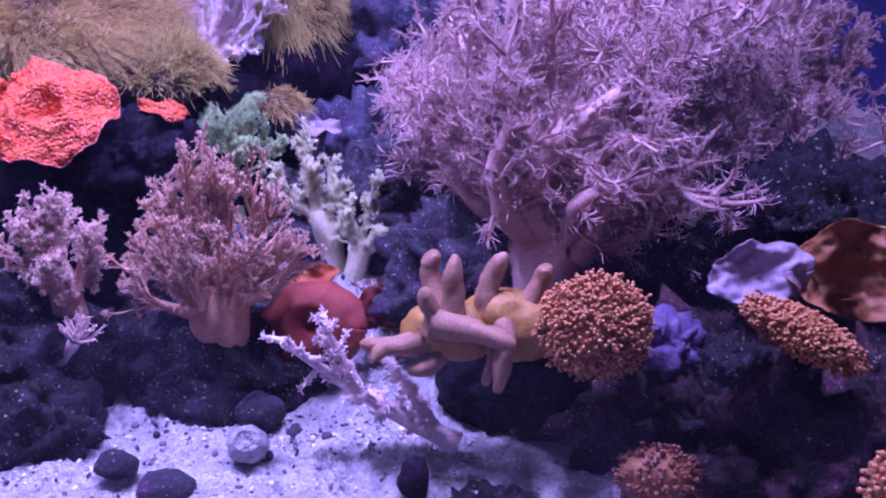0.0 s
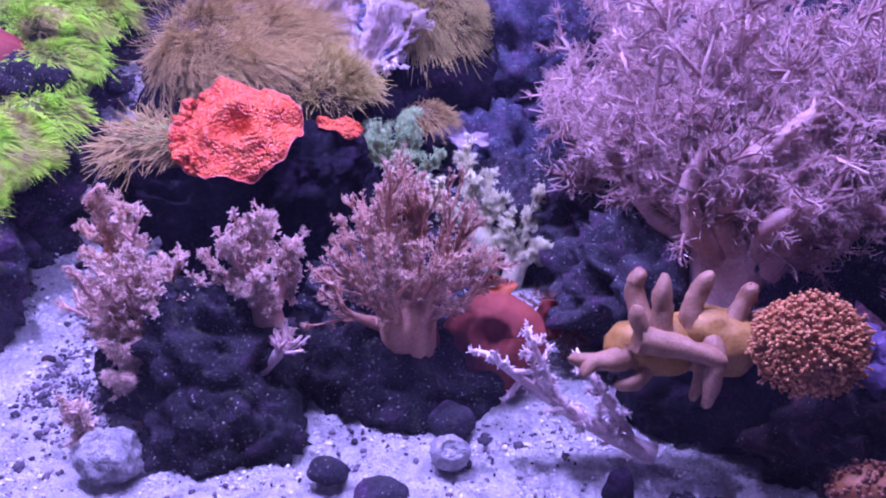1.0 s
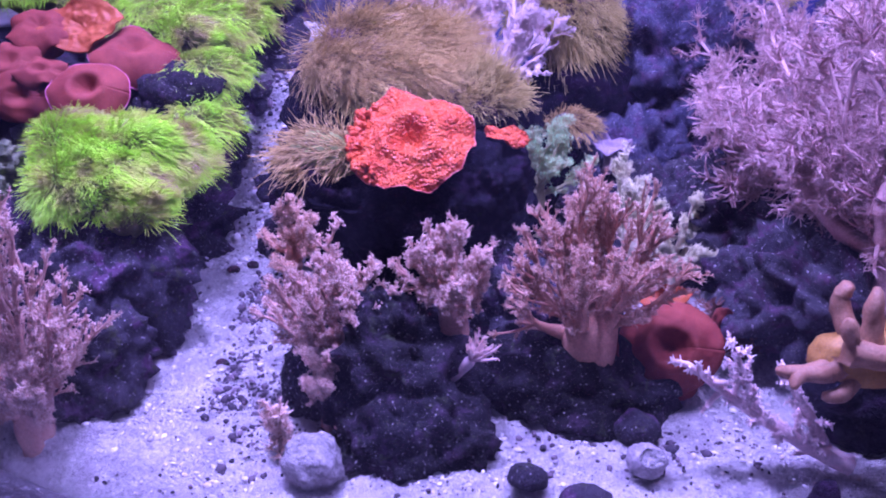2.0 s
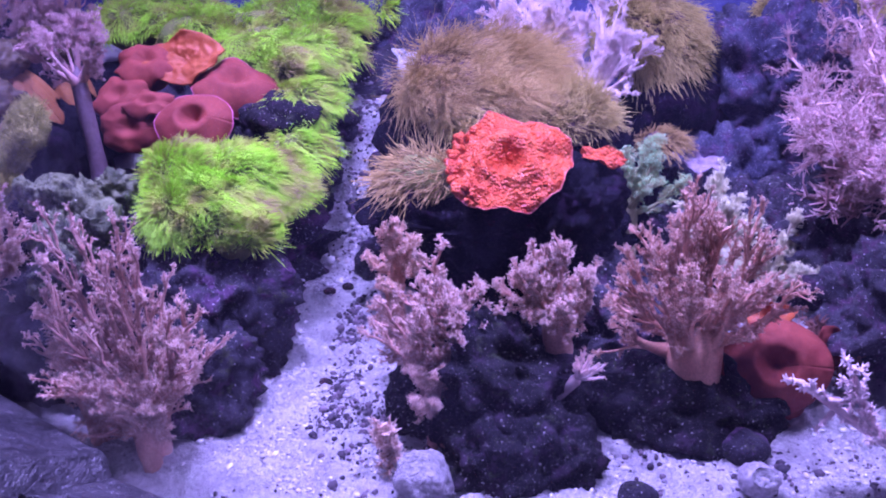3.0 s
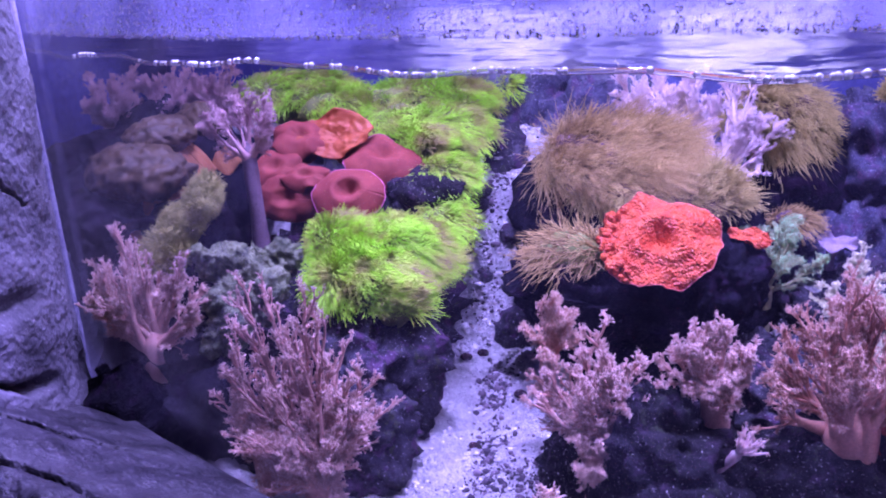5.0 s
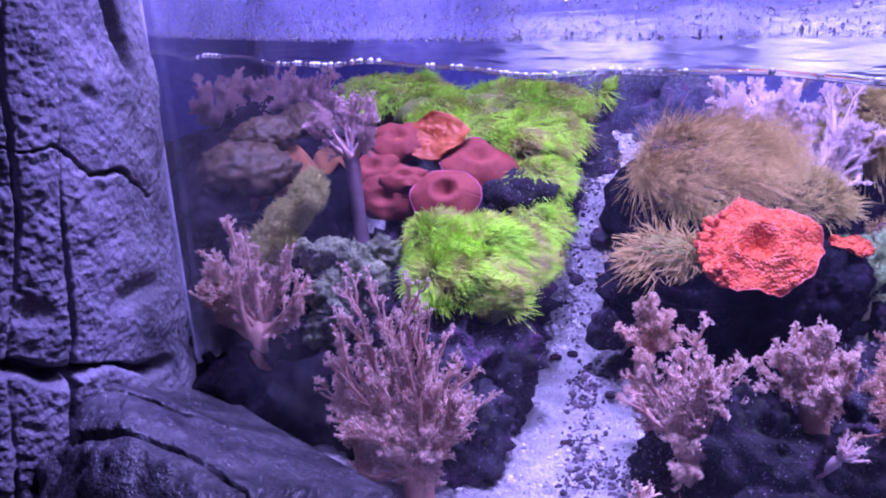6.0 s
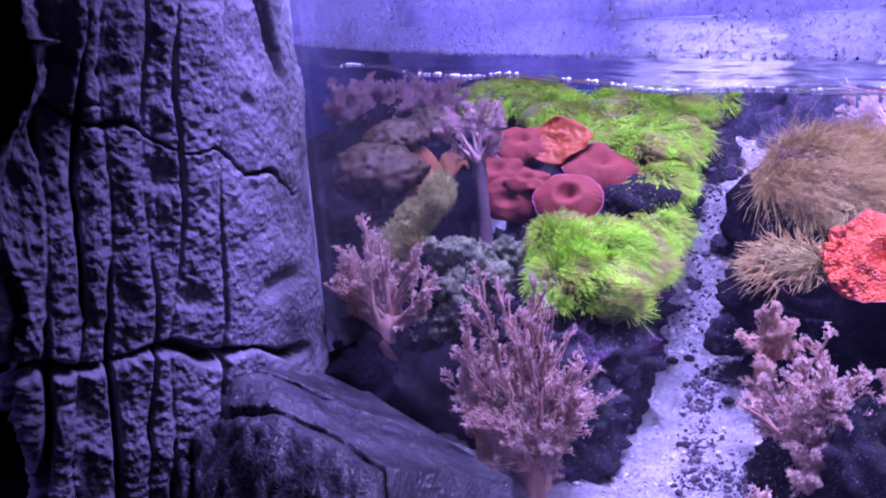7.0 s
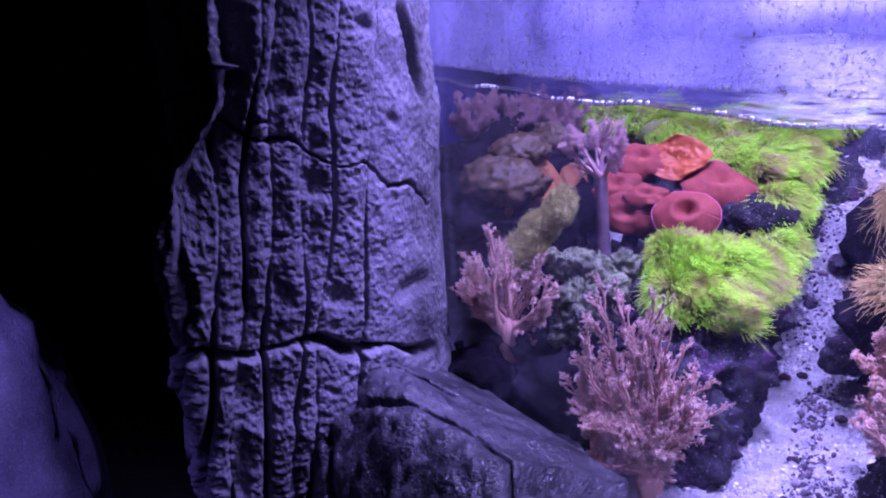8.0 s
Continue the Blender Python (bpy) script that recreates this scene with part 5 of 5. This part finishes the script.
# the great leather coral
lt = thing("leather_tree", (0.165, 1.11, 0.15), "huge mauve leather coral with tangled arms and fine tentacles", "coral")
LB = np.array((0.165, 1.11, 0.17))
tv, tf, tal = strands(bezier(LB - np.array([0, 0, 0.06]), LB, LB + np.array([0.01, 0.01, 0.05]), 9)[None], (0.05 * np.array([1.3, 1.15, 1.05, 1.0, 1.0, 1.0, 1.0, 0.9, 0.7]))[None], 16)
part("trunk", (tv + unit(tv - LB) * (rough_noise(tv, 30, 3, 2.0) * 0.008)[:, None], tf, tal), M_LEATHER, lt)
arms = [([(0.150, 1.09, 0.200), (0.115, 1.075, 0.235), (0.097, 1.07, 0.288), (0.118, 1.075, 0.345)], 0.017), ([(0.165, 1.09, 0.20), (0.137, 1.085, 0.250), (0.165, 1.09, 0.320), (0.205, 1.10, 0.350), (0.245, 1.12, 0.375)], 0.018),
        ([(0.190, 1.08, 0.21), (0.190, 1.06, 0.256), (0.235, 1.055, 0.285), (0.290, 1.05, 0.284), (0.345, 1.05, 0.270)], 0.0125), ([(0.20, 1.08, 0.19), (0.222, 1.07, 0.235), (0.206, 1.07, 0.265), (0.215, 1.08, 0.30)], 0.016),
        ([(0.21, 1.10, 0.19), (0.270, 1.09, 0.21), (0.300, 1.10, 0.245), (0.330, 1.13, 0.30)], 0.013), ([(0.14, 1.12, 0.2), (0.08, 1.14, 0.22), (0.04, 1.16, 0.26), (0.02, 1.18, 0.31)], 0.013)]


def smooth_path(pts, k):
    """A soft curve through a few bends."""
    pts = np.asarray(pts, float)
    s = np.linspace(0, len(pts) - 1, 60)
    q = np.stack([np.interp(s, np.arange(len(pts)), pts[:, i]) for i in range(3)], 1)
    kr = np.hanning(23)
    q = np.stack([np.convolve(np.pad(q[:, i], 11, mode="reflect", reflect_type="odd"), kr / kr.sum(), "valid") for i in range(3)], 1)
    return q[np.linspace(0, 59, k).astype(int)]


limb_tips, limb_dirs = [], []
for pts, r_ in arms:
    path = smooth_path(pts, 18)
    v3, f3, al3 = strands(path[None], (r_ * np.linspace(1.1, 0.42, 18))[None], 12)
    v3 = v3 + unit(v3 - path.mean(0)) * (rough_noise(v3, 40, 3, 3.0) * r_ * 0.25)[:, None]
    fork = []
    for k_ in range(16):
        a_ = path[rng.integers(6, 18)]
        e_ = a_ + unit(unit(path[-1] - path[-5]) + rng.normal(size=3) * 0.8 + np.array([0, 0, 0.3])) * rng.uniform(0.02, 0.05)
        fork.append(bezier(a_, (a_ + e_) / 2 + rng.normal(size=3) * 0.006, e_, 5))
        limb_tips.append(fork[-1][2:])
        limb_dirs.append(np.tile(unit(e_ - a_), (3, 1)))
    part("arm", joined([(v3, f3, al3), strands(fork, np.tile(np.linspace(0.0045, 0.0020, 5), (16, 1)), 6)]), M_LEATHER, lt)
goal = []
while len(goal) < 72:
    c_ = rng.uniform((-0.06, 1.12, 0.22), (0.68, 1.72, 0.54))
    cap = 0.53 - 1.1 * max(0, c_[0] - 0.45) ** 1.2 - 1.2 * max(0, 0.06 - c_[0])
    floor_ = 0.20 + 0.25 * max(0, c_[1] - 1.2)
    if floor_ < c_[2] < cap and not (c_[1] < 1.25 and (c_[0] < 0.02 or c_[0] > 0.42)):
        goal.append(c_)
goal += [rng.uniform((0.08, 1.12, 0.17), (0.36, 1.26, 0.29)) for _ in range(16)]
goal = np.array(goal)
root = np.array([0.18, 1.20, 0.22])
for g_ in goal:
    start = root + rng.normal(size=3) * 0.03 if g_[1] > 1.3 else LB + np.array([0, 0.02, 0.05]) + rng.normal(size=3) * 0.03
    bow = (start + g_) / 2 + np.array([0, 0, -0.03]) + rng.normal(size=3) * 0.06
    path = bezier(start, bow, g_, 9)
    geo = [strands(path[None], np.linspace(0.0055, 0.0025, 9)[None], 7)]
    m_ = 42
    at = rng.integers(2, 9, m_)
    a_ = path[at]
    d = unit(unit(g_ - start) * 0.7 + rng.normal(size=(m_, 3)) * 0.8 + np.array([0, -0.1, 0.25]))
    ln = rng.uniform(0.02, 0.060, (m_, 1))
    e_ = a_ + d * ln
    mid = (a_ + e_) / 2 + rng.normal(size=(m_, 3)) * 0.018
    t = np.linspace(0, 1, 5)[None, :, None]
    sp = (1 - t) ** 2 * a_[:, None] + 2 * t * (1 - t) * mid[:, None] + t ** 2 * e_[:, None]
    geo.append(strands(sp, np.tile(np.linspace(0.0026, 0.0013, 5), (m_, 1)), 4))
    part("limb", joined(geo), M_LEATHER_TIP, lt)
    limb_tips += [sp[:, k_] for k_ in (1, 2, 3, 4)] + [path[3:]]
    limb_dirs += [d] * 4 + [unit(np.gradient(path, axis=0))[3:]]
tp, td = np.concatenate(limb_tips), np.concatenate(limb_dirs)
part("tentacles", spikes(tp, td, 8, 0.0165, 0.00075, 1.2), M_LEATHER_TIP, lt, kind="stuff")
# finer fringe low on its side
lt2 = thing("leather_bush", (0.03, 1.36, 0.15), "low mauve leather coral with stubby tentacles", "coral")
tip_, dir_ = [], []
for k_ in range(16):
    g_ = rng.uniform((-0.06, 1.30, 0.18), (0.10, 1.45, 0.30))
    path = bezier((0.05, 1.38, 0.14), (0.04, 1.36, 0.2), g_, 7)
    part("limb", strands(path[None], np.linspace(0.011, 0.005, 7)[None], 7), M_LEATHER, lt2)
    for j_ in (3, 4, 5, 6):
        tip_ += [path[j_]] * 4
        dir_ += [unit(g_ - np.array((0.05, 1.38, 0.14))) + rng.normal(size=3) * 0.5 for _ in range(4)]
part("tentacles", spikes(np.array(tip_), np.array(dir_), 4, 0.030, 0.0020, 0.8), M_LEATHER_TIP, lt2, kind="stuff")
for nm_, c_ in (("tree_coral", (0.58, 1.55, 0.36)), ("tree_coral", (0.50, 1.60, 0.40))):
    tree_coral(nm_, (c_[0], c_[1], c_[2] - 0.16), (c_[0], c_[1], c_[2] - 0.06), c_, (0.11, 0.07, 0.07), M_PALE, M_LEATHER_TIP, "fluffy mauve tree coral at the back", rosy, 0.022, 7, 80, 6, 0.018, 0.009, 4, 0.0014, -0.5, 0.36, ball=True)

# finger coral
fc = thing("finger_coral", (0.09, 0.95, 0.11), "tan finger coral with blunt upright and drooping lobes", "coral")
part("body", joined([lump((0.065, 0.945, 0.155), (0.050, 0.032, 0.032), 1.0, 0.12, 12, 4), lump((0.125, 0.955, 0.16), (0.055, 0.035, 0.036), 2.0, 0.12, 12, 4)]), M_YELLOW, fc, "yellow-brown swollen body")
F = [((0.06, 0.94, 0.17), (0.045, 0.955, 0.205), (0.046, 0.965, 0.236), 0.010), ((0.07, 0.93, 0.17), (0.072, 0.935, 0.21), (0.071, 0.94, 0.243), 0.010), ((0.10, 0.95, 0.18), (0.105, 0.96, 0.215), (0.113, 0.965, 0.237), 0.010),
     ((0.05, 0.92, 0.165), (0.040, 0.915, 0.185), (0.037, 0.915, 0.214), 0.0095), ((0.04, 0.93, 0.155), (0.01, 0.92, 0.158), (-0.026, 0.915, 0.152), 0.010), ((0.04, 0.93, 0.15), (0.01, 0.91, 0.145), (-0.012, 0.90, 0.140), 0.008),
     ((0.05, 0.92, 0.175), (0.09, 0.905, 0.182), (0.128, 0.905, 0.168), 0.011), ((0.12, 0.92, 0.17), (0.125, 0.905, 0.15), (0.121, 0.895, 0.117), 0.0095), ((0.10, 0.93, 0.16), (0.105, 0.91, 0.14), (0.098, 0.905, 0.124), 0.008),
     ((0.14, 0.95, 0.18), (0.165, 0.955, 0.20), (0.160, 0.96, 0.225), 0.009), ((0.15, 0.95, 0.165), (0.175, 0.95, 0.17), (0.188, 0.955, 0.19), 0.012),
     ((0.06, 0.93, 0.14), (0.03, 0.915, 0.13), (0.02, 0.905, 0.128), 0.008)]
for a_, c_, b_, r_ in F:
    path = bezier(a_, np.asarray(c_) + rng.normal(size=3) * 0.012, np.asarray(b_) + rng.normal(size=3) * 0.003, 12)
    path = np.concatenate([path, path[-1:] + (path[-1:] - path[-2:-1]) * 0.4])
    rad = r_ * 1.12 * np.array([1.35, 1.2, 1.1, 1.05, 1.0, 0.97, 0.95, 0.92, 0.9, 0.85, 0.74, 0.5, 0.06])
    v3, f3, al3 = strands(path[None], rad[None], 12)
    part("finger", (v3 + unit(v3 - path.mean(0)) * (rough_noise(v3, 55, 3, 2.0) * r_ * 0.42)[:, None], f3, al3), M_FINGER, fc)


# flowerpot corals
def flowerpot(c, r, n, label, bead=0.0042, turn=None, bloom=M_GONIO):
    c, r = np.asarray(c, float), np.asarray(r, float)
    ob = thing("flowerpot_coral", (c[0], c[1], c[2] - r[2]), label, "coral", "flowerpot corals")
    cv_, cf_, ca_ = lump(c, r * 0.9, 3.0, 0.1, 12, 3)
    if turn is not None:
        cv_[:, 2] += turn * (cv_[:, 0] - c[0])
    part("core", (cv_, cf_, ca_), M_RUST, ob)
    i = np.arange(n) + 0.5
    ph, th = np.arccos(1 - 2 * i / n), np.pi * (1 + 5 ** 0.5) * i
    d = np.stack([np.cos(th) * np.sin(ph), np.sin(th) * np.sin(ph), np.cos(ph)], 1) + rng.normal(size=(n, 3)) * 0.05
    tipp = c + d * r * (1 + 0.10 * rough_noise(d, 2.2, 2, 3.0)[:, None]) * rng.uniform(0.93, 1.06, (n, 1))
    if turn is not None:
        tipp[:, 2] += turn * (tipp[:, 0] - c[0])
    part("stalks", strands(np.stack([c + (tipp - c) * 0.8, c + (tipp - c) * 0.9, tipp], 1), np.full((n, 3), bead * 0.5), 4), M_RUST, ob, kind="stuff")
    part("polyps", balls(tipp, rng.uniform(0.7, 1.15, n) * bead, 1), bloom, ob, kind="stuff")


flowerpot((0.208, 0.900, 0.192), (0.052, 0.045, 0.048), 2200, "round orange-brown flowerpot coral covered in beads", 0.0023)
flowerpot((0.400, 0.890, 0.200), (0.056, 0.032, 0.022), 1300, "long orange flowerpot coral draped on reef rock", 0.0022, -0.42)
flowerpot((0.275, 0.845, 0.062), (0.040, 0.03, 0.030), 300, "low reddish flowerpot coral near the sand, shade in its colour", 0.0028, bloom=M_GONIO_SHADED)
flowerpot((0.475, 0.80, 0.10), (0.03, 0.03, 0.04), 200, "small orange flowerpot coral at the edge of the reef", 0.0036)

# leather plates on the right
mushroom("plate_coral", [dict(centre=(0.385, 1.005, 0.208), normal=(-0.1, -0.75, 0.62), ru=0.052, rv=0.036, wave=0.28, cup=0.12, lobes=3, seed=0.6, thick=0.004, folds=0.016)], M_LILAC, "lilac-grey folded plate coral", "plate corals")
mushroom("plate_coral", [dict(centre=(0.470, 1.00, 0.212), normal=(-0.2, -0.85, 0.45), ru=0.064, rv=0.046, wave=0.26, cup=0.2, lobes=3, seed=2.6, thick=0.004, folds=0.022)], M_RUST, "rust-brown curled plate coral", "plate corals")

# brick-red mushrooms at the foot of the tree coral
cup = thing("mushroom_coral", (-0.11, 1.10, 0.01), "large brick-red cupped mushroom coral", "coral", "mushroom corals")
part("bowl", disc((-0.120, 1.060, 0.086), (-0.05, -0.80, 0.55), 0.068, 0.062, 0.10, 0.02, 2, 1.0, 0.018, droop=0.40, dimple=0.32, folds=0.004, bumps=0.0006, fine=(34, 110)), M_RED, cup)
part("stalk", strands(bezier((-0.11, 1.10, 0.0), (-0.11, 1.09, 0.03), (-0.116, 1.078, 0.065), 6)[None], np.linspace(0.034, 0.036, 6)[None], 14), M_RED, cup)
mushroom("mushroom_coral", [dict(centre=(-0.125, 1.13, 0.118), normal=(-0.3, -0.7, 0.6), ru=0.032, rv=0.018, wave=0.2, cup=0.2, lobes=3, seed=2.0)], M_REDOR, "rust-orange mushroom coral lobe", "mushroom corals")
mushroom("mushroom_coral", [dict(centre=(-0.205, 1.055, 0.078), normal=(0.2, -0.9, 0.3), ru=0.020, rv=0.026, wave=0.15, cup=0.3, lobes=3, seed=3.0)], M_RED, "small red mushroom coral by a trunk", "mushroom corals")
mushroom("mushroom_coral", [dict(centre=(-0.052, 1.12, 0.085), normal=(0.4, -0.8, 0.4), ru=0.020, rv=0.026, wave=0.2, cup=0.2, lobes=3, seed=4.0)], M_RED, "small red mushroom coral lobe", "mushroom corals")


# fallen pale branch coral on the sand
def frond(name, pts, r, side, flesh, tip, label, every=10, sp=0.006):
    pts = np.asarray(pts, float)
    ob = thing(name, tuple(pts[0]), label, "coral")
    path = bezier(pts[0], pts[1], pts[2], 16)
    part("stem", strands(path[None], (r * np.linspace(1.25, 0.35, 16))[None], 8), flesh, ob)
    at = rng.integers(3, 16, every)
    a_ = path[at]
    d = unit(unit(pts[2] - pts[0]) * 0.7 + rng.normal(size=(every, 3)) * 0.8 + np.array([0, -0.1, 0.4]))
    e_ = a_ + d * side * rng.uniform(0.5, 1.2, (every, 1))
    part("twigs", strands(np.stack([a_, (a_ + e_) / 2, e_], 1), np.tile(np.array([0.4, 0.34, 0.2]) * r, (every, 1)), 6), flesh, ob)
    tt = np.concatenate([a_, (a_ + e_) / 2, e_, a_ * 0.3 + e_ * 0.7])
    part("polyps", spikes(tt, np.tile(d, (4, 1)), 7, sp, 0.0013, 1.0), tip, ob, kind="stuff")


frond("branch_coral", [(0.075, 0.935, 0.02), (-0.02, 0.935, 0.06), (-0.112, 0.93, 0.138)], 0.010, 0.026, M_PALE, M_PALE_TIP, "fallen pale lilac branch coral on the sand", 34)
frond("branch_coral", [(-0.035, 0.935, 0.085), (-0.05, 0.93, 0.12), (-0.066, 0.93, 0.162)], 0.006, 0.018, M_PALE, M_PALE_TIP, "upright pale lilac branch coral", 20)
frond("branch_coral", [(0.05, 0.94, 0.03), (0.02, 0.94, 0.09), (-0.012, 0.93, 0.132)], 0.007, 0.020, M_PALE, M_PALE_TIP, "pale lilac side branch of coral", 20)
frond("branch_coral", [(-0.40, 1.56, 0.30), (-0.37, 1.55, 0.328), (-0.325, 1.55, 0.325)], 0.005, 0.012, M_PALE, M_PALE_TIP, "short white frond of branch coral", 20)
frond("red_weed", [(0.0, 1.20, 0.03), (-0.02, 1.19, 0.05), (-0.055, 1.19, 0.062)], 0.004, 0.035, M_BRICKALG, M_BRICKALG, "brick-red feathery weed on the sand", 26, 0.010)
frond("red_weed", [(-0.01, 1.16, 0.02), (-0.03, 1.15, 0.04), (-0.02, 1.15, 0.055)], 0.004, 0.03, M_BRICKALG, M_BRICKALG, "low brick-red feathery weed on the sand", 26, 0.010)
frond("green_weed", [(0.03, 1.26, 0.03), (0.03, 1.25, 0.06), (0.025, 1.25, 0.095)], 0.003, 0.04, M_WEED, M_WEED, "dark green feathery weed on a rock", 40, 0.012)
frond("red_weed", [(-0.58, 0.90, 0.0), (-0.585, 0.89, 0.02), (-0.59, 0.885, 0.05)], 0.003, 0.025, M_BRICKALG, M_PINK_TIP, "small dusky weed at the foot of a rock", 26, 0.010)


# round shell lying open on the sand
def snail(c, r):
    ob = thing("snail_shell", (c[0], c[1], c[2] - r), "round grey snail shell on the sand", "shell")
    part("whorl", lump(c, (r, r * 0.9, r * 0.85), 3.0, 0.10, 40, 4), M_SHELL, ob)
    part("mouth", disc((c[0] + r * 0.15, c[1] - r * 0.62, c[2] + r * 0.62), (0.15, -0.6, 0.75), r * 0.62, r * 0.5, 0.05, 0.12, 3, 0.5, 0.004), M_CRUST, ob, "paler round mouth")


snail((-0.151, 0.905, 0.022), 0.024)
